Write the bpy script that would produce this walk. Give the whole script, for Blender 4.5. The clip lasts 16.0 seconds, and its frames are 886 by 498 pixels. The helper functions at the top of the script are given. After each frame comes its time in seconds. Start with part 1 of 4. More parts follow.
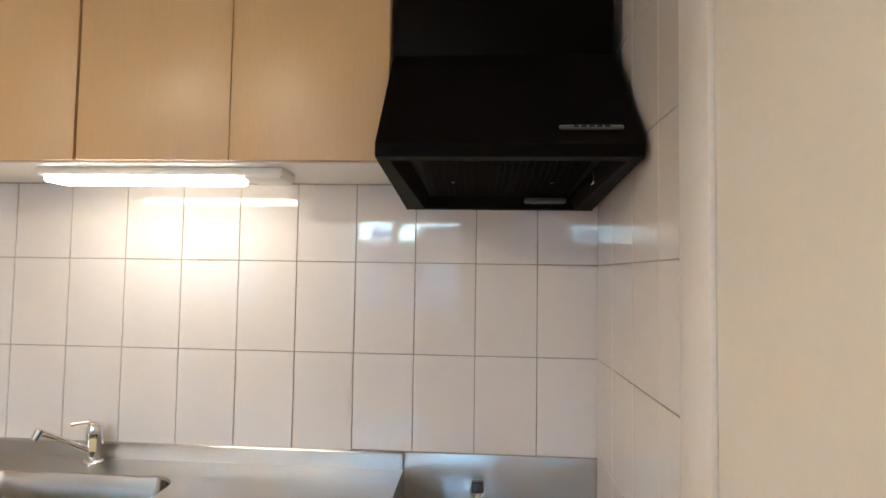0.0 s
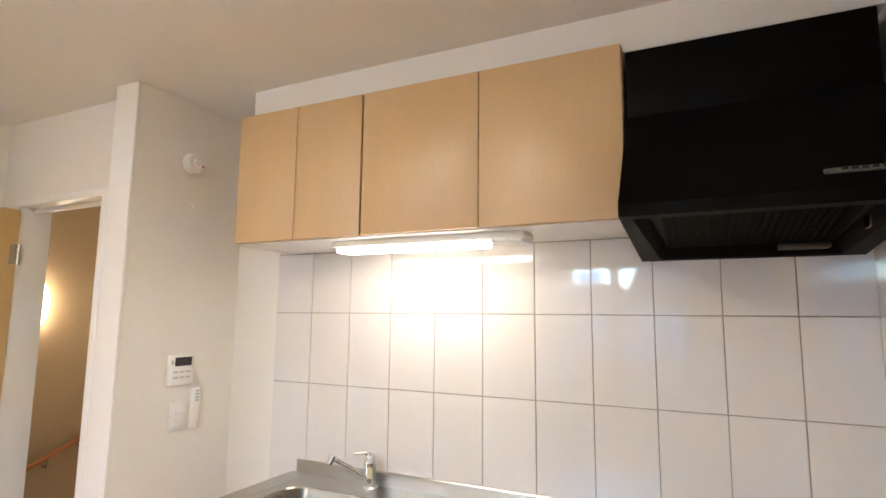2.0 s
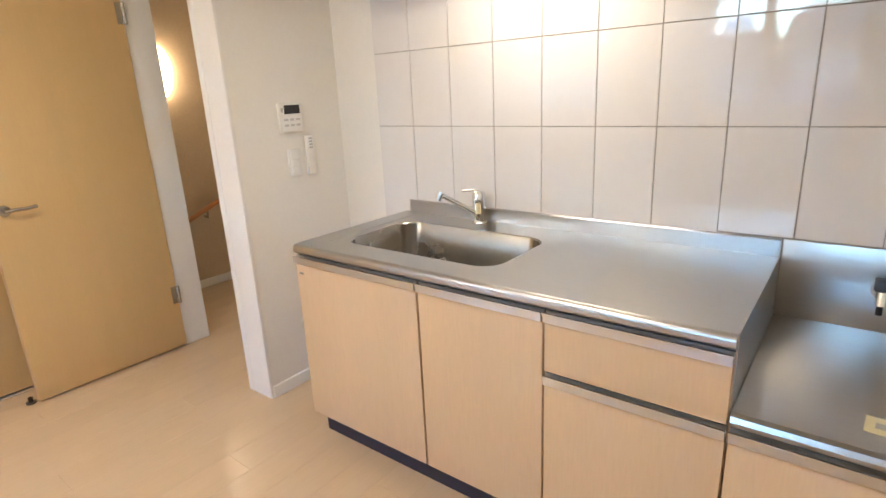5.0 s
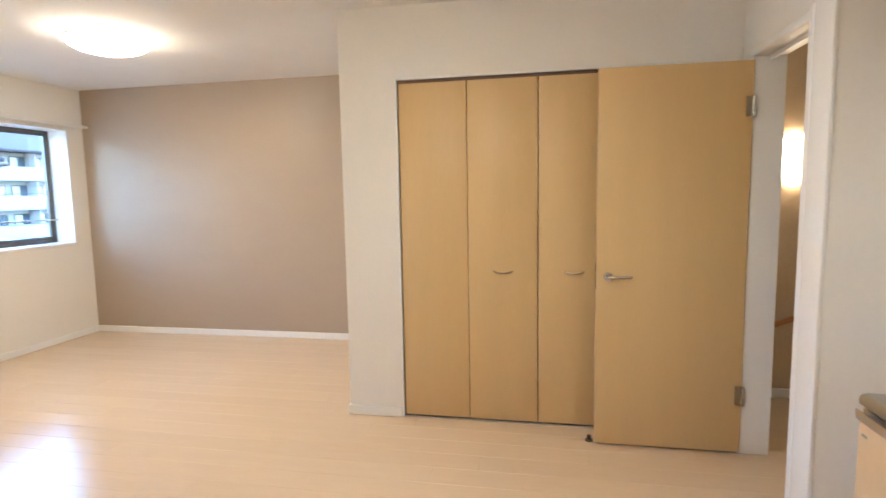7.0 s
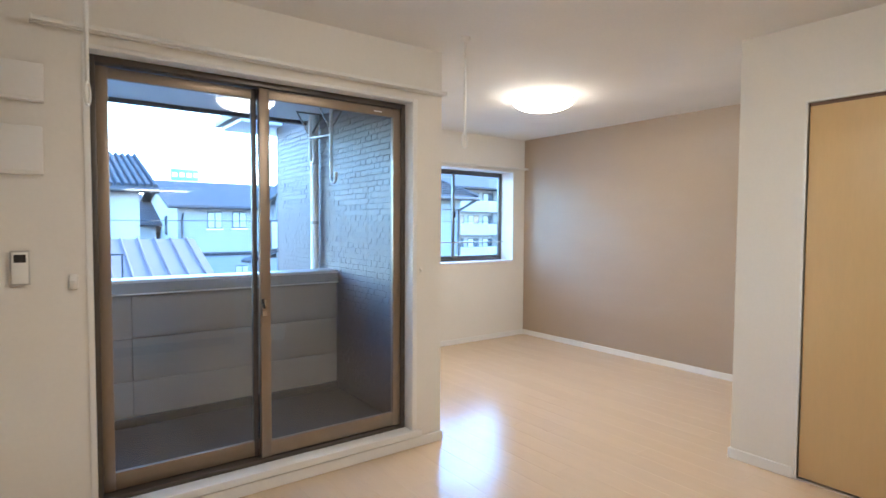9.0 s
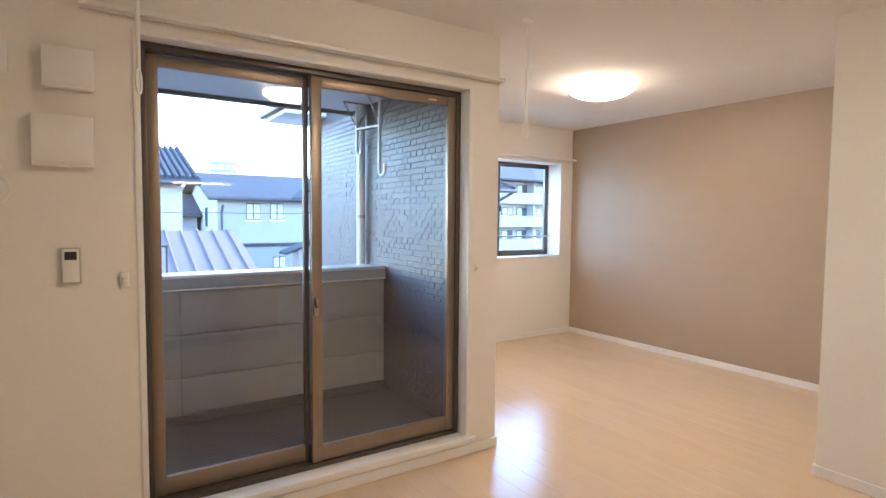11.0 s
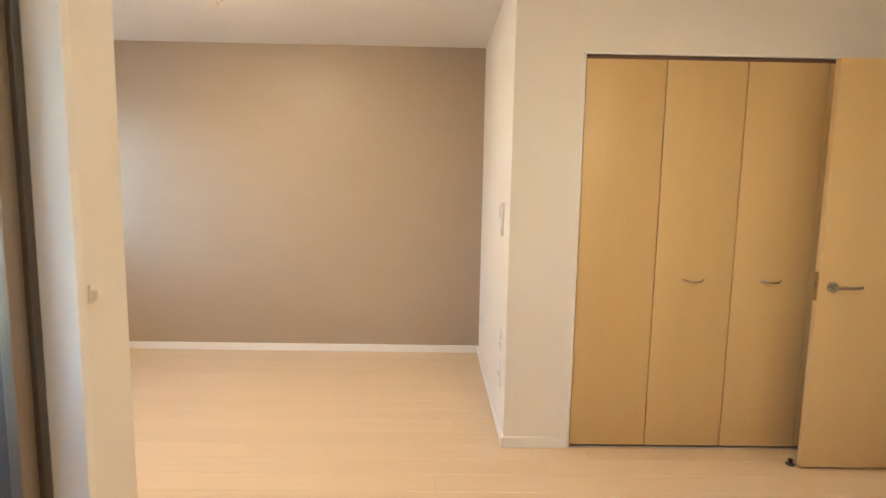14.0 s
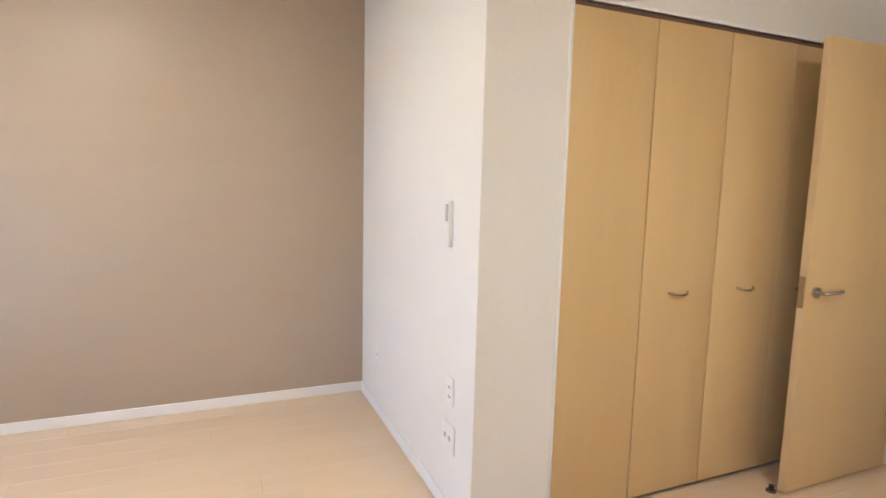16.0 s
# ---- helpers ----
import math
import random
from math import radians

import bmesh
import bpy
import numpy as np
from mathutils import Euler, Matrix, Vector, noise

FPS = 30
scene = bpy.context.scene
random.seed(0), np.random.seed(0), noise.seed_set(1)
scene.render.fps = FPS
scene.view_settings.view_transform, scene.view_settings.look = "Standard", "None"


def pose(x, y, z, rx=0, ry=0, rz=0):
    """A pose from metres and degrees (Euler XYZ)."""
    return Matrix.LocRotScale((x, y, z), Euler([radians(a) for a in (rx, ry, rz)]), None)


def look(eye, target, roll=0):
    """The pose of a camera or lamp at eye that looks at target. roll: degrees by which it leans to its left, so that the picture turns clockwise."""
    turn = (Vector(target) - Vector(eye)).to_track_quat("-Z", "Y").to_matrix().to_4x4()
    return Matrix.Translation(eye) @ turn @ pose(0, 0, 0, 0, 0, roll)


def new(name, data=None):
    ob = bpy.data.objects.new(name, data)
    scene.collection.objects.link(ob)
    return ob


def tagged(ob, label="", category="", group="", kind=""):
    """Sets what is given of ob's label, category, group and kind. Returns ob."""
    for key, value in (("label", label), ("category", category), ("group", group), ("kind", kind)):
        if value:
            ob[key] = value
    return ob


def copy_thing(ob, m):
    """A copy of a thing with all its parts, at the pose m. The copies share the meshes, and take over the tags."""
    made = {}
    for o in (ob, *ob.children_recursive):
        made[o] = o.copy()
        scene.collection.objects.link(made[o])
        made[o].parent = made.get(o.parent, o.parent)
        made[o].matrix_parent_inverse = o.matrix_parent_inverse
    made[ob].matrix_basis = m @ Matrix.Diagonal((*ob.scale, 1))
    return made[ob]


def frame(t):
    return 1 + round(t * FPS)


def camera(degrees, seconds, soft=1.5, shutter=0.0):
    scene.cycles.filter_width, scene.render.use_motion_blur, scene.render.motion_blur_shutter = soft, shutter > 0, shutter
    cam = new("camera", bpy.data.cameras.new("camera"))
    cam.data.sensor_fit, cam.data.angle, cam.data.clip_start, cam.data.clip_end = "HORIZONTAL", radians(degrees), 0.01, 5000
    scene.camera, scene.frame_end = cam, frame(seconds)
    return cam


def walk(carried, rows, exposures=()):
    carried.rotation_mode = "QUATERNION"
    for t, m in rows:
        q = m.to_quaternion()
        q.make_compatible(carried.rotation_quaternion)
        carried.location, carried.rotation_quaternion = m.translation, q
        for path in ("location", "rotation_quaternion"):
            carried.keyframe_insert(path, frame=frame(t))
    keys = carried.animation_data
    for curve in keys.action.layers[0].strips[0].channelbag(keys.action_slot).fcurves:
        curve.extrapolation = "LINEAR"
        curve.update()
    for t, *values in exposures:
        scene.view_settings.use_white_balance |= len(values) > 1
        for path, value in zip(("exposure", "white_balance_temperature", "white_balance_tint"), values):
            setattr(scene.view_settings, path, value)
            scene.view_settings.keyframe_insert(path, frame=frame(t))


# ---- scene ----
cam = camera(78.6, 16.0, shutter=0.15)
PATH = [
    (0, (0.145, 0.209, 1.494), (0.007, 2.288, 1.593), 0.9),
    (0.5, (0.119, 0.148, 1.529), (-0.153, 2.196, 1.812), 1.3),
    (1, (0.107, 0.126, 1.52), (-0.357, 2.123, 1.902), 1.5),
    (1.5, (0.099, 0.111, 1.513), (-0.606, 2.035, 1.896), 1.2),
    (2, (0.073, 0.076, 1.519), (-0.816, 1.945, 1.78), 0.6),
    (2.5, (0.065, 0.089, 1.506), (-0.907, 1.933, 1.569), 0.1),
    (3, (0.08, 0.107, 1.45), (-0.857, 1.962, 1.284), -0.9),
    (3.2, (0.089, 0.113, 1.439), (-0.81, 1.974, 1.16), -1.6),
    (5.3, (0.038, 0.221, 1.35), (-1.337, 1.677, 0.765), -2.9),
    (5.5, (-0.025, 0.244, 1.343), (-1.556, 1.558, 0.816), -3.1),
    (5.6, (-0.039, 0.276, 1.366), (-1.655, 1.49, 0.852), -2.8),
    (6, (-0.105, 0.312, 1.37), (-1.982, 1.124, 0.96), -2.3),
    (6.3, (-0.101, 0.387, 1.401), (-2.111, 0.824, 1.053), -2.3),
    (6.5, (-0.046, 0.448, 1.368), (-2.106, 0.619, 1.094), -1.4),
    (7, (0.028, 0.56, 1.408), (-2.008, 0.167, 1.187), -1.0),
    (7.5, (0.081, 0.639, 1.374), (-1.82, -0.205, 1.229), -0.3),
    (8, (0.13, 0.711, 1.398), (-1.58, -0.477, 1.282), 0.0),
    (8.5, (0.149, 0.8, 1.398), (-1.336, -0.661, 1.293), 0.3),
    (9, (0.182, 0.879, 1.392), (-1.059, -0.795, 1.303), 0.3),
    (9.2, (0.204, 0.883, 1.388), (-0.942, -0.857, 1.304), 0.4),
    (10.2, (0.196, 0.764, 1.401), (-0.762, -1.087, 1.297), 0.4),
    (11.3, (0.188, 0.544, 1.413), (-1.068, -1.116, 1.274), 0.5),
    (11.5, (0.17, 0.446, 1.406), (-1.166, -1.148, 1.253), 0.5),
    (12, (0.088, 0.149, 1.391), (-1.479, -1.216, 1.212), 0.5),
    (12.5, (0.035, -0.194, 1.406), (-1.728, -1.288, 1.198), 0.5),
    (13, (-0.049, -0.516, 1.407), (-1.974, -1.286, 1.172), 0.5),
    (13.5, (-0.203, -0.824, 1.39), (-2.244, -1.179, 1.151), 0.8),
    (14, (-0.367, -1.058, 1.399), (-2.438, -1.024, 1.156), 1.0),
    (14.5, (-0.592, -1.22, 1.383), (-2.618, -0.789, 1.133), 1.0),
    (15, (-0.858, -1.36, 1.396), (-2.786, -0.607, 1.141), 1.2),
    (15.5, (-1.137, -1.489, 1.398), (-3.01, -0.608, 1.15), 1.5),
    (16, (-1.412, -1.54, 1.374), (-3.32, -0.738, 1.125), 1.4),
]
EXPOSURES = [
    (0.0, 4.77, 6450, 10), (1.0, 5.0, 6500, 10), (2.0, 5.06, 6400, 10), (3.0, 4.9, 6100, 10), (5.5, 5.0, 6500, 10), (7.0, 4.85, 6300, 10), (8.5, 4.78, 5750, 8), (9.0, 4.54, 5750, 8),
    (11.5, 4.5, 7100, 16), (12.0, 4.47, 7500, 17), (12.5, 4.4, 7900, 21), (13.0, 4.5, 8300, 21), (14.0, 4.75, 7600, 11), (15.0, 4.87, 6400, 10), (16.0, 4.88, 6000, 10)]
walk(cam, [(t, look(eye, target, roll)) for t, eye, target, roll in PATH], EXPOSURES)

# ---- world and light ----
world = bpy.data.worlds.new("sky")
scene.world = world
world.use_nodes = True
wn = world.node_tree
sky = wn.nodes.new("ShaderNodeTexSky")
sky.sky_type = "NISHITA"
sky.sun_disc = False
sky.sun_elevation, sky.sun_rotation = radians(24), radians(267)
sky.air_density, sky.dust_density, sky.ozone_density = 1.2, 0.2, 6.0
wn.links.new(sky.outputs[0], wn.nodes["Background"].inputs[0])
wn.nodes["Background"].inputs[1].default_value = 0.15
sun_data = bpy.data.lights.new("sun", "SUN")
sun_data.energy, sun_data.angle, sun_data.color = 0.5, radians(20), (1.0, 0.97, 0.93)
sun = new("sun", sun_data)
sun.matrix_world = look((-20, -1, 30), (0, 0, 21))
LAMP_COLOUR = (1.0, 0.855, 0.67)

# ---- plan ----
X_TILE, Y_KITCHEN, X_PIER = 0.553, 2.074, -2.010
Y_SLIDE, X_BUMP, X_BRICK = -1.92, -1.876, -1.687
X_ACCENT, Y_WINDOW, X_CLOSET, Y_NOOK = -4.81, -4.107, -3.145, -0.671
CEIL = 2.486
Y_PARAPET = -3.05

# ---- materials ----
def mat(name, colour, rough=0.5, metal=0.0, vary=0.06, scale=3.0, fine=60.0, bump=0.0, bump_scale=200.0, stretch=(1, 1, 1), spec=0.5, per_object=0.0, coat=0.0, aniso=False):
    """A surface with broad and fine variation, relief and, for pieces, a shade of its own."""
    m = bpy.data.materials.new(name)
    m.use_nodes = True
    nt = m.node_tree
    b = nt.nodes["Principled BSDF"]
    b.inputs["Roughness"].default_value = rough
    b.inputs["Metallic"].default_value = metal
    b.inputs["Specular IOR Level"].default_value = spec
    b.inputs["Coat Weight"].default_value = coat
    b.inputs["Coat Roughness"].default_value = 0.12
    geo = nt.nodes.new("ShaderNodeNewGeometry")
    mp = nt.nodes.new("ShaderNodeMapping")
    mp.inputs["Scale"].default_value = stretch
    nt.links.new(geo.outputs["Position"], mp.inputs["Vector"])
    n1, n2 = nt.nodes.new("ShaderNodeTexNoise"), nt.nodes.new("ShaderNodeTexNoise")
    n1.inputs["Scale"].default_value, n2.inputs["Scale"].default_value = scale, fine
    n1.inputs["Detail"].default_value = n2.inputs["Detail"].default_value = 4
    nt.links.new(mp.outputs[0], n1.inputs["Vector"])
    nt.links.new(mp.outputs[0], n2.inputs["Vector"])
    add = nt.nodes.new("ShaderNodeMath")
    add.operation = "ADD"
    nt.links.new(n1.outputs["Fac"], add.inputs[0])
    nt.links.new(n2.outputs["Fac"], add.inputs[1])
    last = add.outputs[0]
    if per_object:
        info = nt.nodes.new("ShaderNodeObjectInfo")
        mul = nt.nodes.new("ShaderNodeMath")
        mul.operation = "MULTIPLY_ADD"
        nt.links.new(info.outputs["Random"], mul.inputs[0])
        mul.inputs[1].default_value = per_object
        nt.links.new(last, mul.inputs[2])
        last = mul.outputs[0]
    ramp = nt.nodes.new("ShaderNodeMapRange")
    ramp.inputs["From Min"].default_value, ramp.inputs["From Max"].default_value = 0.65, 1.35 + per_object
    ramp.inputs["To Min"].default_value, ramp.inputs["To Max"].default_value = 1 - vary, 1 + vary
    nt.links.new(last, ramp.inputs["Value"])
    mix = nt.nodes.new("ShaderNodeVectorMath")
    mix.operation = "SCALE"
    mix.inputs[0].default_value = colour
    nt.links.new(ramp.outputs[0], mix.inputs["Scale"])
    nt.links.new(mix.outputs[0], b.inputs["Base Color"])
    rr = nt.nodes.new("ShaderNodeMapRange")
    rr.inputs["To Min"].default_value, rr.inputs["To Max"].default_value = max(rough * 0.8, 0.02), min(rough * 1.2, 1)
    nt.links.new(n1.outputs["Fac"], rr.inputs["Value"])
    nt.links.new(rr.outputs[0], b.inputs["Roughness"])
    if bump:
        nb = nt.nodes.new("ShaderNodeTexNoise")
        nb.inputs["Scale"].default_value = bump_scale
        nb.inputs["Detail"].default_value = 3
        nt.links.new(mp.outputs[0], nb.inputs["Vector"])
        bp = nt.nodes.new("ShaderNodeBump")
        bp.inputs["Strength"].default_value, bp.inputs["Distance"].default_value = bump, 0.002
        nt.links.new(nb.outputs["Fac"], bp.inputs["Height"])
        nt.links.new(bp.outputs[0], b.inputs["Normal"])
    return m


def glow(name, colour, strength):
    m = bpy.data.materials.new(name)
    m.use_nodes = True
    b = m.node_tree.nodes["Principled BSDF"]
    b.inputs["Base Color"].default_value = (0.9, 0.9, 0.88, 1)
    b.inputs["Emission Color"].default_value = (*colour, 1)
    b.inputs["Emission Strength"].default_value = strength
    return m


def glass(name, tint=(0.97, 0.985, 0.98)):
    m = bpy.data.materials.new(name)
    m.use_nodes = True
    b = m.node_tree.nodes["Principled BSDF"]
    b.inputs["Base Color"].default_value = (*tint, 1)
    b.inputs["Transmission Weight"].default_value = 1
    b.inputs["Roughness"].default_value = 0.0
    b.inputs["IOR"].default_value = 1.45
    return m


WALLPAPER = mat("wallpaper", (0.80, 0.77, 0.718), 0.85, vary=0.02, bump=0.12, bump_scale=350)
CEILING = mat("ceiling_paper", (0.80, 0.785, 0.76), 0.9, vary=0.03, bump=0.3, bump_scale=300)
ACCENT = mat("accent_paper", (0.415, 0.33, 0.25), 0.45, vary=0.03, scale=2, fine=60, bump=0.15, bump_scale=150, stretch=(1, 1, 3))
HALL = mat("hall_paper", (0.60, 0.46, 0.31), 0.75, vary=0.06, bump=0.3, bump_scale=200)
TRIM = mat("white_trim", (0.82, 0.81, 0.79), 0.4, vary=0.02)
PVC = mat("white_plastic", (0.80, 0.79, 0.76), 0.35, vary=0.02)
GREYPLASTIC = mat("grey_plastic", (0.45, 0.44, 0.42), 0.4, vary=0.03)
DARKPLASTIC = mat("dark_plastic", (0.03, 0.03, 0.035), 0.25, vary=0.05)
FLOOR = mat("floor_board", (0.66, 0.51, 0.36), 0.2, vary=0.05, scale=2.5, fine=14, bump=0.10, bump_scale=22, stretch=(7, 0.7, 1), per_object=0.5)
UNDER = mat("underlay", (0.30, 0.21, 0.13), 0.8)
MAPLE = mat("maple_sheet", (0.65, 0.445, 0.21), 0.42, vary=0.035, scale=1.6, fine=30, bump=0.04, bump_scale=80, stretch=(6, 6, 0.5))
KITCHENWOOD = mat("kitchen_maple", (0.66, 0.475, 0.30), 0.38, vary=0.05, scale=1.6, fine=30, bump=0.04, bump_scale=80, stretch=(6, 6, 0.5))
MAPLE2 = mat("cabinet_maple", (0.62, 0.43, 0.235), 0.36, vary=0.05, scale=1.6, fine=30, bump=0.04, bump_scale=80, stretch=(6, 6, 0.5))
TRACKSHADE = mat("track_shade", (0.16, 0.09, 0.06), 0.6)
TILE = mat("glazed_tile", (0.74, 0.71, 0.69), 0.04, vary=0.025, scale=6, fine=30, bump=0.09, bump_scale=9, per_object=0.6, spec=0.72)
GROUT = mat("grout", (0.38, 0.345, 0.32), 0.9, bump=0.3)
STEEL = mat("stainless_steel", (0.50, 0.495, 0.485), 0.3, 1.0, vary=0.03, scale=2, fine=40, stretch=(0.4, 4, 4))
BOWL = mat("sink_steel", (0.40, 0.38, 0.35), 0.26, 1.0, vary=0.05, scale=4, fine=40)
ALU = mat("aluminium", (0.70, 0.71, 0.73), 0.3, 1.0, vary=0.03, stretch=(0.3, 8, 8))
CHROME = mat("chrome", (0.80, 0.80, 0.80), 0.08, 1.0, vary=0.02)
SATIN = mat("satin_nickel", (0.48, 0.45, 0.40), 0.25, 1.0, vary=0.03)
BLACK = mat("black_enamel", (0.0018, 0.0016, 0.0018), 0.5, vary=0.1, spec=0.07)
MESHBLACK = mat("filter_black", (0.0018, 0.0018, 0.0018), 0.7, vary=0.1, spec=0.05)
HOODGREY = mat("hood_grey", (0.07, 0.068, 0.065), 0.4, vary=0.05)
PALEGREY = mat("pale_grey_print", (0.55, 0.54, 0.52), 0.5, vary=0.03)
KICK = mat("navy_kick", (0.02, 0.022, 0.05), 0.5)
BRONZE = mat("bronze_frame", (0.30, 0.235, 0.175), 0.38, 0.6, vary=0.05, stretch=(4, 4, 0.5))
DARKBRONZE = mat("dark_bronze_frame", (0.10, 0.085, 0.075), 0.4, 0.5, vary=0.05)
BLACKFRAME = mat("dark_window_frame", (0.045, 0.045, 0.05), 0.4, 0.4)
GREYFRAME = mat("grey_window_frame", (0.16, 0.155, 0.15), 0.35, 0.6)
CURTAIN = mat("pale_curtain", (0.42, 0.44, 0.46), 0.9, vary=0.1, scale=4, stretch=(6, 6, 0.4))
HOUSEBLUE = mat("blue_grey_cladding", (0.19, 0.21, 0.23), 0.8, vary=0.07, scale=0.6, fine=8)
GLASS = glass("window_glass")
RAILWOOD = mat("rail_wood", (0.44, 0.19, 0.07), 0.35, vary=0.12, scale=6, fine=40)
BRICK = mat("brick_tile", (0.11, 0.09, 0.09), 0.45, vary=0.07, scale=8, fine=90, bump=0.3, bump_scale=120, per_object=0.3)
JOINT = mat("brick_joint", (0.085, 0.07, 0.07), 0.9, bump=0.4)
SIDING = mat("parapet_siding", (0.27, 0.245, 0.225), 0.7, vary=0.06, bump=0.3, bump_scale=120)
CAP = mat("parapet_cap", (0.62, 0.63, 0.64), 0.35, 0.3, vary=0.03)
DECK = mat("balcony_floor", (0.06, 0.057, 0.057), 0.65, vary=0.12, bump=0.4)
SOFFIT = mat("soffit", (0.62, 0.62, 0.62), 0.8, vary=0.03)
HOUSEWHITE = mat("house_render", (0.27, 0.275, 0.28), 0.85, vary=0.07, scale=0.6, fine=8)
HOUSEGREY = mat("house_grey", (0.26, 0.27, 0.29), 0.85, vary=0.07, scale=0.6, fine=8)
ROOFGREY = mat("slate_roof", (0.038, 0.04, 0.045), 0.7, vary=0.2, scale=2, fine=12, per_object=0.6, spec=0.12)
ROOFRED = mat("red_metal_roof", (0.14, 0.11, 0.11), 0.65, vary=0.2, scale=1.6, fine=9, spec=0.15)
PANEDARK = mat("far_pane", (0.05, 0.07, 0.09), 0.08, vary=0.1)
SIGNBLUE = mat("sign_blue", (0.12, 0.35, 0.62), 0.5)
GROUND = mat("ground_asphalt", (0.06, 0.06, 0.06), 0.9, vary=0.2, scale=0.4, fine=6)
LAMPGLOW = glow("lamp_diffuser", LAMP_COLOUR, 2.05)
TUBEGLOW = glow("tube_diffuser", (1.0, 0.88, 0.72), 0.71)
SCONCEGLOW = glow("sconce_diffuser", (1.0, 0.79, 0.53), 0.62)
LABEL = mat("paper_label", (0.70, 0.64, 0.42), 0.7)
INK = mat("grey_print", (0.25, 0.24, 0.22), 0.7)

# ---- builders ----
def cuboid(bm, x0, x1, y0, y1, z0, z1, bevel=0.0, seg=2):
    vs = bmesh.ops.create_cube(bm, size=1.0)["verts"]
    for v in vs:
        v.co = Vector(((x0 + x1) / 2 + v.co.x * (x1 - x0), (y0 + y1) / 2 + v.co.y * (y1 - y0), (z0 + z1) / 2 + v.co.z * (z1 - z0)))
    if bevel:
        es = list({e for v in vs for e in v.link_edges})
        bmesh.ops.bevel(bm, geom=es, offset=bevel, segments=seg, affect="EDGES", profile=0.5)
    return bm


def rod(bm, a, b, r, seg=16, r2=None):
    a, b = Vector(a), Vector(b)
    m = Matrix.Translation((a + b) / 2) @ (b - a).to_track_quat("Z", "Y").to_matrix().to_4x4()
    bmesh.ops.create_cone(bm, cap_ends=True, segments=seg, radius1=r, radius2=r if r2 is None else r2, depth=(b - a).length, matrix=m)
    return bm


def tube(bm, pts, r, seg=12):
    """A round bar along a run of points, with rounded joints."""
    for a, b in zip(pts, pts[1:]):
        rod(bm, a, b, r, seg)
    for p in pts[1:-1]:
        bmesh.ops.create_uvsphere(bm, u_segments=seg, v_segments=8, radius=r, matrix=Matrix.Translation(p))
    return bm


def prism(bm, outline, axis, a, b):
    """Extrude a closed outline along an axis ('x': outline is y, z; 'y': x, z; 'z': x, y)."""
    def put(p, q):
        return {"x": (q, p[0], p[1]), "y": (p[0], q, p[1]), "z": (p[0], p[1], q)}[axis]
    lo, hi = [bm.verts.new(put(p, a)) for p in outline], [bm.verts.new(put(p, b)) for p in outline]
    n = len(outline)
    bm.faces.new(lo)
    bm.faces.new(hi[::-1])
    for k in range(n):
        bm.faces.new((lo[k], hi[k], hi[(k + 1) % n], lo[(k + 1) % n]))
    bmesh.ops.recalc_face_normals(bm, faces=bm.faces)
    return bm


def lathe(bm, profile, seg=40):
    """Turn a run of (radius, z) round the z axis."""
    rings = [[bm.verts.new((r * math.cos(2 * math.pi * k / seg), r * math.sin(2 * math.pi * k / seg), z)) for k in range(seg)] for r, z in profile]
    for a, b in zip(rings, rings[1:]):
        for k in range(seg):
            bm.faces.new((a[k], a[(k + 1) % seg], b[(k + 1) % seg], b[k]))
    bm.faces.new(rings[0][::-1])
    bm.faces.new(rings[-1])
    bmesh.ops.recalc_face_normals(bm, faces=bm.faces)
    return bm


def part(name, bm, material, parent=None, label="", smooth=False):
    me = bpy.data.meshes.new(name)
    bm.to_mesh(me)
    bm.free()
    me.materials.append(material)
    if smooth:
        for p in me.polygons:
            p.use_smooth = True
        me.set_sharp_from_angle(angle=radians(35))
    ob = new(name, me)
    if parent:
        ob.parent = parent
    return tagged(ob, label)


def box(name, x0, x1, y0, y1, z0, z1, material, parent=None, bevel=0.0, label=""):
    return part(name, cuboid(bmesh.new(), x0, x1, y0, y1, z0, z1, bevel), material, parent, label, smooth=bevel > 0)


def thing(name, x, y, z, label, category, group="", turn=0.0, size=(1, 1, 1)):
    ob = new(name)
    ob.empty_display_size = 0.1
    ob.matrix_basis = pose(x, y, z, 0, 0, turn) @ Matrix.Diagonal((*size, 1))
    return tagged(ob, label, category, group)


def structure(ob, label, category):
    return tagged(ob, label, category, "", "structure")


def boxes(name, rows, material, label, category):
    bm = bmesh.new()
    for r in rows:
        cuboid(bm, *r)
    return structure(part(name, bm, material), label, category)


# ---- large structure ----
wall_kitchen = boxes("wall_kitchen", [(-2.145, 0.67, Y_KITCHEN, 2.2, -0.1, CEIL)], WALLPAPER, "white papered kitchen wall behind the sink unit", "wall")
wall_east = boxes("wall_east", [(X_TILE, 0.66, -2.12, Y_KITCHEN, -0.1, CEIL)], WALLPAPER, "off-white papered side wall beside the kitchen", "wall")
wall_pier = boxes("wall_pier", [(-2.145, X_PIER, 1.489, Y_KITCHEN, 0, CEIL)], WALLPAPER, "cream papered wall with control panel and switch", "wall")
wall_doorway = boxes("wall_doorway", [(-3.145, -2.985, 1.571, 1.686, 0, CEIL), (-2.985, -2.145, 1.571, 1.686, 2.075, CEIL)], WALLPAPER, "white papered wall round the hall doorway", "wall")
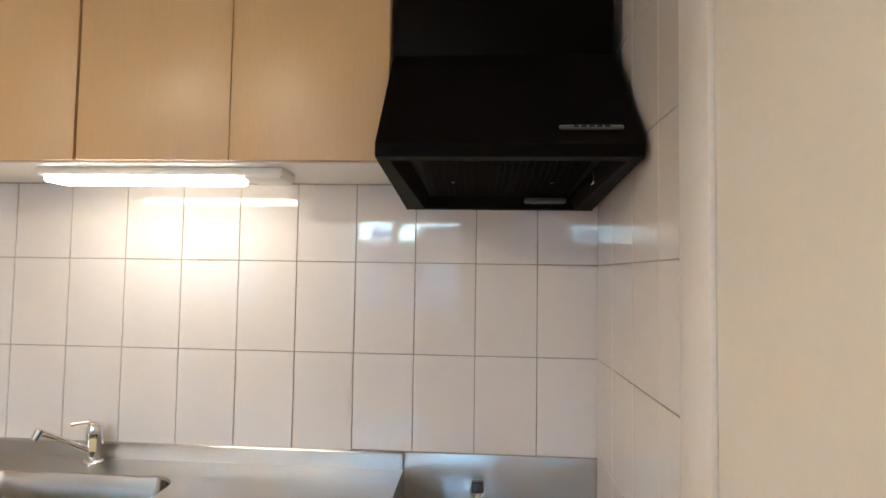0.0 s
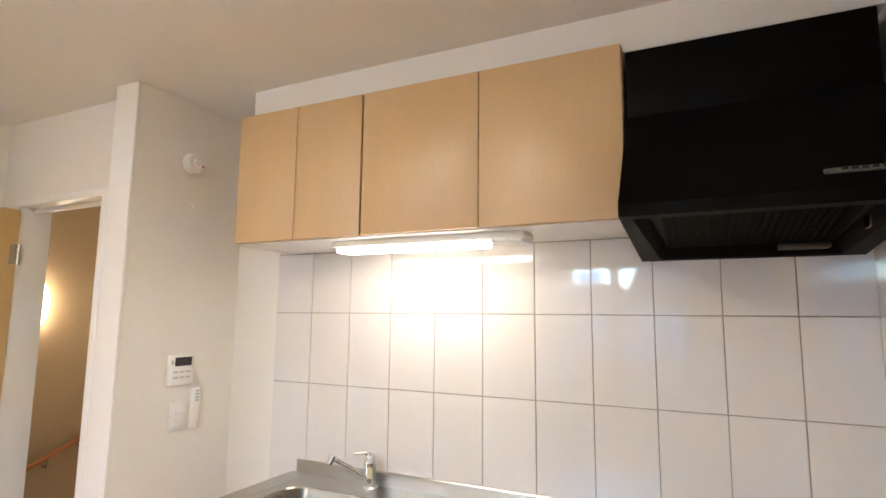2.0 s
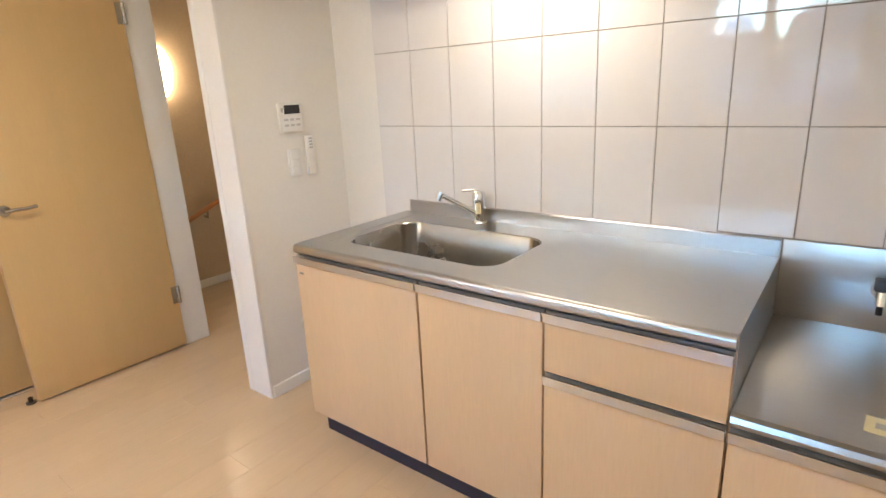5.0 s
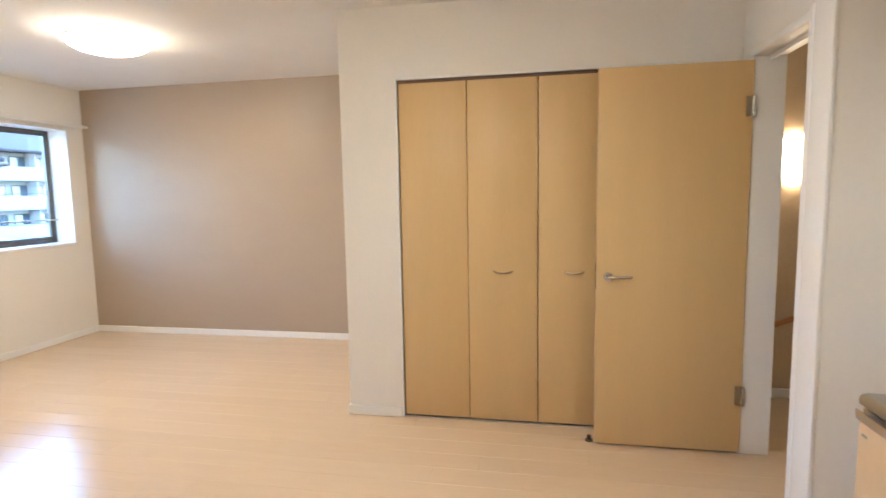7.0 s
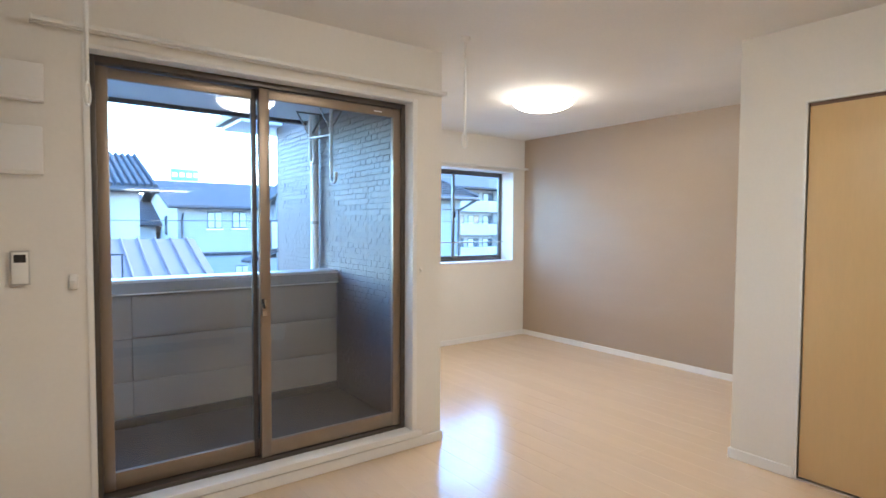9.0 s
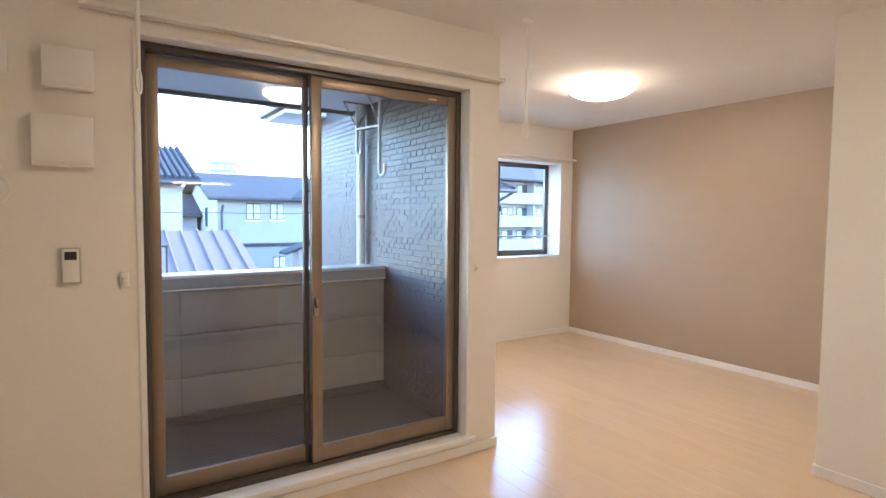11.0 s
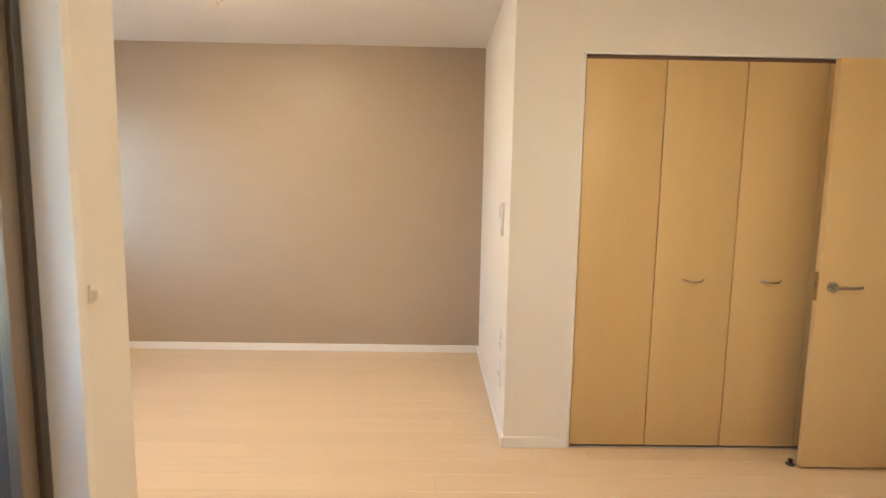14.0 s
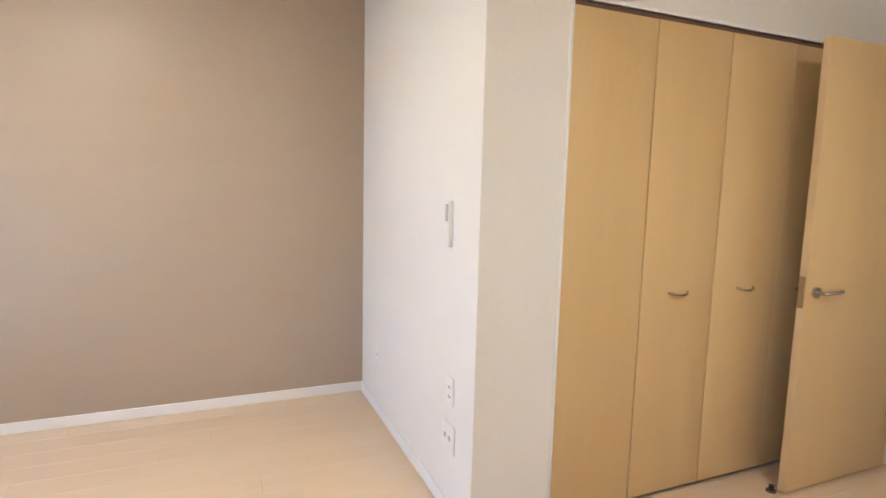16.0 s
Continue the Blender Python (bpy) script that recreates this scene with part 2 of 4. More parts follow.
wall_slider = boxes("wall_slider", [(X_BUMP, -1.688, -2.12, Y_SLIDE, 0, CEIL), (0.03, X_TILE, -2.12, Y_SLIDE, 0, CEIL), (-1.688, 0.03, -2.12, Y_SLIDE, 2.16, CEIL), (-1.688, 0.03, -2.12, Y_SLIDE, -0.1, 0.095)], WALLPAPER, "cream papered wall with the balcony sliding door", "wall")
wall_bump = boxes("wall_bump", [(X_BUMP, X_BRICK - 0.012, -4.40, -2.12, -0.1, CEIL)], WALLPAPER, "papered wall between the room and the balcony", "wall")
W0, W1, WZ0, WZ1 = -4.62, -3.06, 0.955, 2.08
wall_window = boxes("wall_window", [(X_ACCENT - 0.12, W0, -4.40, Y_WINDOW, -0.1, CEIL), (W1, X_BUMP, -4.40, Y_WINDOW, -0.1, CEIL), (W0, W1, -4.40, Y_WINDOW, -0.1, WZ0), (W0, W1, -4.40, Y_WINDOW, WZ1, CEIL)], WALLPAPER, "cream papered wall with a recessed window", "wall")
wall_accent = boxes("wall_accent", [(X_ACCENT - 0.12, X_ACCENT, Y_WINDOW, Y_NOOK, -0.1, CEIL)], ACCENT, "taupe brown accent wall with woven wallpaper", "wall")
wall_nook = boxes("wall_nook", [(X_ACCENT - 0.12, X_CLOSET, Y_NOOK, Y_NOOK + 0.08, -0.1, CEIL)], WALLPAPER, "white papered side wall of the closet", "wall")
wall_closet = boxes("wall_closet", [(X_CLOSET - 0.08, X_CLOSET, Y_NOOK + 0.08, -0.314, 0, CEIL), (X_CLOSET - 0.08, X_CLOSET, 1.33, 1.686, 0, CEIL), (X_CLOSET - 0.08, X_CLOSET, -0.314, 1.33, 2.062, CEIL)], WALLPAPER, "off-white papered wall round the built-in closet", "wall")
wall_closet_back = boxes("wall_closet_back", [(-4.0, -3.92, Y_NOOK + 0.08, 1.66, 0, CEIL), (-3.92, X_CLOSET - 0.08, 1.58, 1.66, 0, CEIL)], WALLPAPER, "plain papered walls inside the closet", "wall")
wall_hall = boxes("wall_hall", [(-3.94, -3.82, 1.66, 2.74, -0.1, CEIL)], HALL, "brown papered wall of the hall", "wall")
wall_hall_end = boxes("wall_hall_end", [(-3.82, -0.9, 2.62, 2.74, -0.1, CEIL), (-1.0, -0.9, 2.2, 2.62, -0.1, CEIL)], WALLPAPER, "white papered wall at the end of the hall", "wall")
ceiling = boxes("ceiling", [(X_ACCENT - 0.12, 0.66, -2.12, 2.75, CEIL, CEIL + 0.15), (X_ACCENT - 0.12, X_BRICK - 0.012, -4.40, -2.12, CEIL, CEIL + 0.15)], CEILING, "white papered ceiling", "ceiling")
beam = boxes("trim_beam", [(-1.645, X_TILE, 1.767, Y_KITCHEN, 2.348, CEIL)], TRIM, "white boxed beam above the wall cabinets", "trim")
floor = boxes("floor", [(X_ACCENT - 0.1, 0.66, -2.0, 2.7, -0.12, -0.012), (X_ACCENT - 0.1, X_BUMP + 0.05, -4.3, -2.0, -0.12, -0.012)], UNDER, "pale wood laminate floor with boards laid lengthwise", "floor")


def skirt(name, rows):
    bm = bmesh.new()
    for r in rows:
        cuboid(bm, *r, 0.003, 1)
    return structure(part(name, bm, TRIM), "low white baseboard along the wall", "baseboard")


skirt("baseboard", [(X_ACCENT, X_ACCENT + 0.012, Y_WINDOW, Y_NOOK, 0, 0.062)])
skirt("baseboard", [(X_ACCENT + 0.012, X_BUMP, Y_WINDOW, Y_WINDOW + 0.012, 0, 0.062)])
skirt("baseboard", [(X_ACCENT + 0.012, X_CLOSET + 0.012, Y_NOOK - 0.012, Y_NOOK, 0, 0.062), (X_CLOSET, X_CLOSET + 0.012, Y_NOOK, -0.33, 0, 0.062)])
skirt("baseboard", [(X_PIER, X_PIER + 0.012, 1.489, Y_KITCHEN, 0, 0.062)])
skirt("baseboard", [(X_BUMP - 0.012, X_TILE, Y_SLIDE, Y_SLIDE + 0.012, 0, 0.062), (X_BUMP - 0.012, X_BUMP, Y_WINDOW + 0.012, Y_SLIDE, 0, 0.062)])
skirt("baseboard", [(-3.82, -3.808, 1.66, 2.62, 0, 0.062), (-3.808, -2.145, 2.608, 2.62, 0, 0.062)])
skirt("baseboard", [(X_TILE - 0.012, X_TILE, Y_SLIDE + 0.012, 1.15, 0, 0.062)])

# doorway frame and its open door
door_frame = structure(new("doorway_1"), "white doorway frame to the hall", "doorway")
box("jamb", -2.985, -2.95, 1.551, 1.705, 0, 2.04, TRIM, door_frame, 0.003)
box("jamb", -2.185, -2.145, 1.474, 1.705, 0, 2.04, TRIM, door_frame, 0.003)
box("head", -2.985, -2.145, 1.551, 1.705, 2.04, 2.075, TRIM, door_frame, 0.003)
box("corner_trim", -2.145, X_PIER + 0.004, 1.474, 1.489, 0, CEIL, TRIM, door_frame, 0.003)
box("stop", -2.95, -2.185, 1.626, 1.641, 2.02, 2.04, TRIM, door_frame)


def lever(parent, x, y, z, way):
    """A rose and lever handle on a face that looks along +x (way 1) or -x (way -1)."""
    h = part("door_handle", rod(bmesh.new(), (x, y, z), (x + 0.012 * way, y, z), 0.025, 24), SATIN, parent, "satin metal lever handle", True)
    part("lever", tube(bmesh.new(), [(x + 0.012 * way, y, z), (x + 0.045 * way, y, z), (x + 0.052 * way, y + 0.03, z + 0.004), (x + 0.050 * way, y + 0.075, z + 0.002), (x + 0.046 * way, y + 0.115, z + 0.006)], 0.0085), SATIN, h, "", True)


door = thing("door_1", -2.9385, 1.557, 0, "pale maple hall door standing open", "door")
tagged(door, kind="structure")
leaf = box("leaf", -0.036, 0, -0.735, 0, 0.012, 2.022, MAPLE, door, 0.002)
box("edge_band", -0.034, -0.002, -0.7375, -0.7352, 0.014, 2.02, MAPLE2, leaf)
lever(door, 0.0, -0.675, 0.94, 1)
lever(door, -0.036, -0.675, 0.94, -1)
box("latch_plate", -0.029, -0.007, -0.741, -0.7376, 0.87, 1.01, SATIN, door)
for z in (0.32, 1.80):
    hg = part("hinge", rod(bmesh.new(), (0.006, 0.004, z - 0.05), (0.006, 0.004, z + 0.05), 0.008), SATIN, door, "satin metal butt hinge", True)
    box("hinge_leaf", -0.002, 0.002, -0.032, 0.004, z - 0.05, z + 0.05, SATIN, hg)
stop = thing("door_stop", -2.985, 0.795, 0, "small dark metal door stop on the floor", "door stop")
part("base", rod(bmesh.new(), (0, 0, 0), (0, 0, 0.008), 0.022, 24), DARKBRONZE, stop, "", True)
part("peg", rod(bmesh.new(), (0, 0, 0.008), (0, 0, 0.030), 0.009, 16, 0.012), DARKPLASTIC, stop, "", True)

# ---- built-in closet ----
closet = thing("closet", X_CLOSET, -0.314, 0, "built-in closet with pale maple folding doors, closed", "closet")
box("bottom_track", -0.07, 0.002, 0, 1.644, 0.001, 0.010, ALU, closet)
# the shade over the folding doors is coloured into the track
box("top_track", -0.07, -0.012, 0, 1.644, 2.040, 2.062, TRACKSHADE, closet, label="top track with its shade put into a dark brown")
box("side_frame", -0.08, 0.006, -0.014, 0.0, 0.0, 2.075, TRIM, closet, 0.002)
box("head_frame", -0.08, 0.006, -0.014, 1.658, 2.062, 2.075, TRIM, closet, 0.002)
for k in range(4):
    y0 = 0.003 + k * 0.4105
    gap = 0.0008 if k % 2 else 0.002
    fold = -0.006 if k in (1, 2) else -0.008
    pn = box("door_panel", fold - 0.022, fold, y0 + gap, y0 + 0.4075, 0.016, 2.043, MAPLE, closet, 0.0015)
    if k in (1, 2):
        yc = y0 + 0.205
        part("handle", tube(bmesh.new(), [(fold, yc - 0.055, 0.932), (fold + 0.018, yc - 0.035, 0.925), (fold + 0.026, yc, 0.922), (fold + 0.018, yc + 0.035, 0.925), (fold, yc + 0.055, 0.932)], 0.005), SATIN, pn, "satin metal bow handle", True)

# ---- kitchen ----
def sink_unit():
    u = thing("sink_cabinet", -1.605, 1.409, 0, "maple sink cabinet with aluminium rails and dark kick", "cabinet", size=(1.061, 1.026, 1.043))
    w, d = 1.416, 0.648
    bm = cuboid(bmesh.new(), 0.0, 0.016, 0.022, d, 0.10, 0.762)
    cuboid(bm, w - 0.016, w, 0.022, d, 0.10, 0.762)
    cuboid(bm, 0.016, w - 0.016, 0.022, d, 0.10, 0.116)
    cuboid(bm, 0.016, w - 0.016, d - 0.01, d, 0.116, 0.762)
    cuboid(bm, 0.016, w - 0.016, 0.022, 0.036, 0.735, 0.762)
    part("body", bm, KITCHENWOOD, u)
    box("kick", 0.004, w, 0.062, 0.08, 0.0, 0.10, KICK, u, label="dark navy kick board")
    for a, b in ((0.0, 0.566), (0.570, 0.984)):
        dr = box("door", a + 0.002, b - 0.002, 0.003, 0.021, 0.112, 0.730, KITCHENWOOD, u, 0.0015)
        prism_rail(dr, a + 0.002, b - 0.002, 0.732)
    for z0, z1 in ((0.590, 0.730), (0.112, 0.552)):
        dr = box("drawer_front", 0.988, w - 0.002, 0.003, 0.021, z0, z1, KITCHENWOOD, u, 0.0015)
        prism_rail(dr, 0.988, w - 0.002, z1 + 0.002)
    # navy strips added over the carcass to paint the gaps above the rails in shade
    box("shadow_gap", 0.002, w - 0.002, 0.0215, 0.0235, 0.724, 0.765, KICK, u, label="dark navy strip standing in for shade in the gap")
    box("shadow_gap", 0.988, w - 0.002, 0.0215, 0.0235, 0.546, 0.592, KICK, u, label="dark navy strip standing in for shade in the gap")
    box("sticker", 0.018, 0.040, 0.0022, 0.003, 0.690, 0.698, INK, u)
    return u


def prism_rail(parent, x0, x1, z):
    """An aluminium pull rail with a hooked upper lip."""
    part("pull_rail", prism(bmesh.new(), [(-0.006, z), (0.021, z), (0.021, z + 0.028), (0.012, z + 0.028), (0.012, z + 0.008), (0.0, z + 0.012), (-0.002, z + 0.026), (-0.008, z + 0.026)], "x", x0, x1), ALU, parent, "brushed aluminium pull rail")


sink_unit()


def worktop():
    t = thing("worktop", -1.605, 1.409, 0.798, "brushed stainless steel worktop with a rolled front edge", "worktop", size=(1.061, 1.026, 1.043))
    w, d, h = 1.416, 0.648, 0.035
    sx0, sx1, sy0, sy1 = 0.130, 0.764, 0.120, 0.490
    r, n = 0.075, 8

    def loop(x0, x1, y0, y1, rad):
        pts = []
        for cx, cy, a0 in ((x1 - rad, y1 - rad, 0), (x0 + rad, y1 - rad, 90), (x0 + rad, y0 + rad, 180), (x1 - rad, y0 + rad, 270)):
            pts += [(cx + rad * math.cos(radians(a0 + 90 * k / n)), cy + rad * math.sin(radians(a0 + 90 * k / n))) for k in range(n + 1)]
        return pts
    bm = bmesh.new()
    hole = [bm.verts.new((x, y, h)) for x, y in loop(sx0, sx1, sy0, sy1, r)]
    outer = [bm.verts.new(p) for p in ((w, 0.02, h), (w, d, h), (0, d, h), (0, 0.02, h))]
    es = [bm.edges.new((a[k], a[(k + 1) % len(a)])) for a in (hole, outer) for k in range(len(a))]
    bmesh.ops.triangle_fill(bm, edges=es, use_beauty=True)
    for f in bm.faces:
        if f.normal.z < 0:
            f.normal_flip()
    edge = [(0.02, h), (0.010, h - 0.0015), (0.003, h - 0.007), (0.0, h - 0.016), (0.002, h - 0.028), (0.010, 0.0), (0.03, 0.0), (0.03, h - 0.004)]
    prism(bm, edge, "x", 0, w)
    cuboid(bm, 0, 0.004, 0.02, d, 0, h - 0.001)
    cuboid(bm, w - 0.004, w, 0.02, d, 0, h - 0.001)
    part("top", bm, STEEL, t, "", True)
    bm = bmesh.new()
    levels = [(0.0, h, r), (0.004, h - 0.006, r), (0.010, h - 0.12, r - 0.01), (0.022, h - 0.16, r - 0.02), (0.05, h - 0.175, r - 0.03)]
    rings = [[bm.verts.new((x, y, z)) for x, y in loop(sx0 + o, sx1 - o, sy0 + o, sy1 - o, q)] for o, z, q in levels]
    for a, b in zip(rings, rings[1:]):
        for k in range(len(a)):
            bm.faces.new((a[k], b[k], b[(k + 1) % len(a)], a[(k + 1) % len(a)]))
    bm.faces.new(rings[-1])
    bmesh.ops.recalc_face_normals(bm, faces=bm.faces)
    for f in bm.faces:
        f.normal_flip()
    bowl = part("sink_bowl", bm, BOWL, t, "deep rounded steel sink bowl", True)
    part("drain", lathe(bmesh.new(), [(0.055, h - 0.174), (0.05, h - 0.170), (0.03, h - 0.171)], 28), CHROME, bowl, "", True).location = (0.45, 0.33, 0)
    part("rim_bead", tube(bmesh.new(), [(0.09, 0.10, h), (0.09, 0.56, h)], 0.003, 8), STEEL, t, "", True)
    part("backsplash", prism(bmesh.new(), [(d - 0.018, h), (d, h), (d, h + 0.053), (d - 0.014, h + 0.053), (d - 0.018, h + 0.049)], "x", 0.03, w), STEEL, t, "low steel upstand along the wall")
    part("side_plate", cuboid(bmesh.new(), w, w + 0.002, 0.02, d, -0.15, h), STEEL, t)
    return t


worktop()


def faucet():
    f = thing("faucet", -1.159, 2.01, 0.834, "chrome single-lever mixer tap on the worktop", "tap", size=(1.04, 1.04, 1.04))
    part("base", lathe(bmesh.new(), [(0.030, 0), (0.030, 0.006), (0.024, 0.012), (0.023, 0.075), (0.026, 0.085), (0.026, 0.115), (0.022, 0.125), (0.012, 0.130)], 28), CHROME, f, "", True)
    sp = part("spout", tube(bmesh.new(), [(0, -0.012, 0.038), (-0.045, -0.055, 0.078), (-0.090, -0.098, 0.116), (-0.104, -0.111, 0.124)], 0.0105), CHROME, f, "", True)
    part("nozzle", rod(bmesh.new(), (-0.100, -0.107, 0.134), (-0.110, -0.118, 0.104), 0.0145, 20, 0.0125), CHROME, sp, "", True)
    part("lever", tube(bmesh.new(), [(0, 0, 0.126), (-0.014, -0.014, 0.134), (-0.048, -0.048, 0.134)], 0.0065), CHROME, f, "chrome lever", True)
    box("tag", 0.004, 0.026, -0.030, -0.026, 0.045, 0.085, LABEL, f)
    return f


faucet()


def stove_stand():
    s = thing("stove_stand", -0.101, 1.409, 0, "low stainless steel stove stand without a stove", "cabinet", size=(1.044, 1.026, 1.043))
    w, d = 0.626, 0.648
    bm = cuboid(bmesh.new(), 0.0, 0.016, 0.022, d, 0.10, 0.585)
    cuboid(bm, w - 0.016, w, 0.022, d, 0.10, 0.585)
    cuboid(bm, 0.016, w - 0.016, d - 0.01, d, 0.10, 0.585)
    part("body", bm, KITCHENWOOD, s)
    part("top", prism(bmesh.new(), [(0.012, 0.585), (d, 0.585), (d, 0.62), (0.014, 0.62), (0.004, 0.614), (0.0, 0.602), (0.003, 0.590)], "x", 0.002, w), STEEL, s, "stainless steel stand top")
    box("back_plate", 0.002, w, d - 0.006, d, 0.62, 0.852, STEEL, s, 0.001, "tall steel back plate")
    dr = box("door", 0.003, w - 0.003, 0.003, 0.021, 0.112, 0.552, KITCHENWOOD, s, 0.0015)
    prism_rail(dr, 0.003, w - 0.003, 0.554)
    box("kick", 0, w, 0.062, 0.08, 0, 0.10, KICK, s)
    return s


stove_stand()
tap = thing("gas_tap", 0.150, 2.066, 0.775, "black and chrome gas tap on the steel plate", "gas tap")
part("plate", rod(bmesh.new(), (0, 0, 0), (0, -0.006, 0), 0.026, 24), CHROME, tap, "", True)
part("body", tube(bmesh.new(), [(0, -0.006, 0), (0, -0.035, 0), (0, -0.048, -0.035)], 0.012), CHROME, tap, "", True)
box("handle", -0.020, 0.020, -0.055, -0.020, 0.008, 0.042, DARKPLASTIC, tap, 0.005)
part("nozzle", rod(bmesh.new(), (0, -0.048, -0.03), (0, -0.050, -0.058), 0.008), DARKPLASTIC, tap, "", True)
lab = thing("paper_label", 0.205, 1.523, 0.6475, "cream paper notice lying on the stove stand", "label", turn=-4)
box("sheet", -0.068, 0.068, -0.035, 0.035, 0, 0.0008, LABEL, lab)
for k in range(3):
    box("print_bar", -0.05 + 0.035 * k, -0.024 + 0.035 * k, -0.012, 0.012, 0.0008, 0.0012, GREYPLASTIC, lab)


def wall_cabinet(x0, x1, doors):
    c = thing("wall_cabinet", x0, 1.694, 1.810, "pale maple wall cabinet above the sink, doors shut", "cabinet", "wall cabinets over the sink")
    w = x1 - x0
    box("body", 0, w, 0.02, 0.380, 0.0, 0.536, KITCHENWOOD, c)
    box("underside", 0.0, w, 0.02, 0.380, -0.004, -0.0002, TRIM, c, label="white underside")
    n = w / doors
    for k in range(doors):
        box("door", k * n + 0.0015, (k + 1) * n - 0.0015, 0, 0.019, 0.001, 0.535, MAPLE2, c, 0.0012)
    return c


wall_cabinet(-1.645, -1.036, 2)
wall_cabinet(-1.030, -0.112, 2)

lamp_k = thing("under_cabinet_light", -1.210, 1.81, 1.806, "white strip light glowing under the wall cabinet", "light")
box("housing", 0, 0.77, -0.045, 0.075, -0.026, 0, PVC, lamp_k, 0.006)
box("end_cap", 0.655, 0.77, -0.050, 0.060, -0.040, -0.022, PVC, lamp_k, 0.010)
box("diffuser", 0.020, 0.63, -0.040, 0.050, -0.045, -0.022, TUBEGLOW, lamp_k, 0.008, "glowing diffuser")


def hood():
    h = thing("range_hood", -0.105, 1.468, 1.717, "black enamel range hood with a flared skirt", "range hood", size=(1.02, 1.03, 1.01))
    w = 0.617
    bm = cuboid(bmesh.new(), 0.004, w - 0.012, 0.235, 0.585, 0.385, 0.597, 0.003)
    part("duct_box", bm, BLACK, h, "", True)
    bm = bmesh.new()
    t, b, f = [(0.002, 0.230, 0.39), (w - 0.010, 0.230, 0.39), (w - 0.010, 0.585, 0.39), (0.002, 0.585, 0.39)], [(0, 0.0, 0.085), (w, 0.0, 0.085), (w, 0.585, 0.085), (0, 0.585, 0.085)], [(0.0, 0.004, 0.055), (w, 0.004, 0.055), (w, 0.585, 0.0), (0.0, 0.585, 0.0)]
    rings = [[bm.verts.new(p) for p in q] for q in (t, b, f)]
    bm.faces.new(rings[0])
    for q, s in zip(rings, rings[1:]):
        for k in range(4):
            bm.faces.new((q[k], q[(k + 1) % 4], s[(k + 1) % 4], s[k]))
    inner = [bm.verts.new(p) for p in ((0.03, 0.035, 0.052), (w - 0.03, 0.035, 0.052), (w - 0.06, 0.560, 0.004), (0.06, 0.560, 0.004))]
    for k in range(4):
        bm.faces.new((rings[2][k], rings[2][(k + 1) % 4], inner[(k + 1) % 4], inner[k]))
    deep = [bm.verts.new(p) for p in ((0.05, 0.055, 0.10), (w - 0.05, 0.055, 0.10), (w - 0.08, 0.545, 0.045), (0.08, 0.545, 0.045))]
    for k in range(4):
        bm.faces.new((inner[k], inner[(k + 1) % 4], deep[(k + 1) % 4], deep[k]))
    bm.faces.new(deep)
    bmesh.ops.recalc_face_normals(bm, faces=bm.faces)
    part("canopy", bm, BLACK, h)
    filt = part("filter", cuboid(bmesh.new(), 0.09, w - 0.09, 0.10, 0.50, 0.085, 0.092), MESHBLACK, h, "black slatted grease filter")
    filt.matrix_basis = pose(0, 0, 0.004, -6.0)
    for k in range(22):
        box("slat", 0.105 + k * 0.0187, 0.113 + k * 0.0187, 0.12, 0.46, 0.079, 0.085, MESHBLACK, filt)
    sw = part("switch_panel", cuboid(bmesh.new(), 0.43, 0.578, 0, 0.006, -0.008, 0.008, 0.005), HOODGREY, h, "dark grey push-button strip", True)
    sw.matrix_basis = pose(0, 0.031, 0.134, -37.0)
    for k in range(5):
        bt = box("button", 0.462 + k * 0.018, 0.474 + k * 0.018, -0.002, 0.001, -0.003, 0.003, DARKPLASTIC, sw)
    for x, y, z in ((0.17, 0.30, 0.052), (0.45, 0.30, 0.052), (0.06, 0.10, 0.078), (w - 0.06, 0.10, 0.078)):
        part("screw", rod(bmesh.new(), (x, y, z), (x, y, z - 0.006), 0.005), CHROME, h, "", True)
    box("lamp_cover", w - 0.225, w - 0.095, 0.50, 0.545, 0.018, 0.034, HOODGREY, h, 0.004, "grey hood lamp cover")
    box("clip", w - 0.075, w - 0.07, 0.20, 0.24, 0.03, 0.06, SATIN, h)
    return h


hood()


# small fittings on the walls
def plate(name, m, w, h, d, label, category, material=PVC, bits=()):
    """A wall plate; in its own frame x runs along the wall, y out of it, z up, from the middle."""
    p = thing(name, 0, 0, 0, label, category)
    p.matrix_basis = m
    box("plate", -w / 2, w / 2, 0, d, -h / 2, h / 2, material, p, min(0.004, d / 3))
    for nm, x0, x1, z0, z1, dd, mm in bits:
        box(nm, x0, x1, d, d + dd, z0, z1, mm, p, min(0.001, dd / 3))
    return p


EASTWARD = -90
pm = lambda y, z: pose(X_PIER, y, z, 0, 0, EASTWARD)
plate("water_heater_remote", pm(1.770, 1.278), 0.125, 0.130, 0.018, "white water heater control with a dark display", "control panel", PVC,
      [("display", -0.048, 0.036, 0.018, 0.056, 0.002, DARKPLASTIC), ("cover", -0.056, 0.056, -0.058, 0.008, 0.003, TRIM), *[("print_bar", -0.044 + 0.032 * k, -0.020 + 0.032 * k, -0.012 - 0.024 * j, -0.002 - 0.024 * j, 0.0034, PALEGREY) for k in range(3) for j in range(2)], ("button", 0.042, 0.054, 0.026, 0.044, 0.002, GREYPLASTIC)])
plate("light_switch", pm(1.770, 1.080), 0.070, 0.120, 0.008, "white rocker light switch on the wall", "switch", PVC, [("rocker", -0.022, 0.022, -0.045 + 0.032 * k, -0.015 + 0.032 * k, 0.003, TRIM) for k in range(3)])
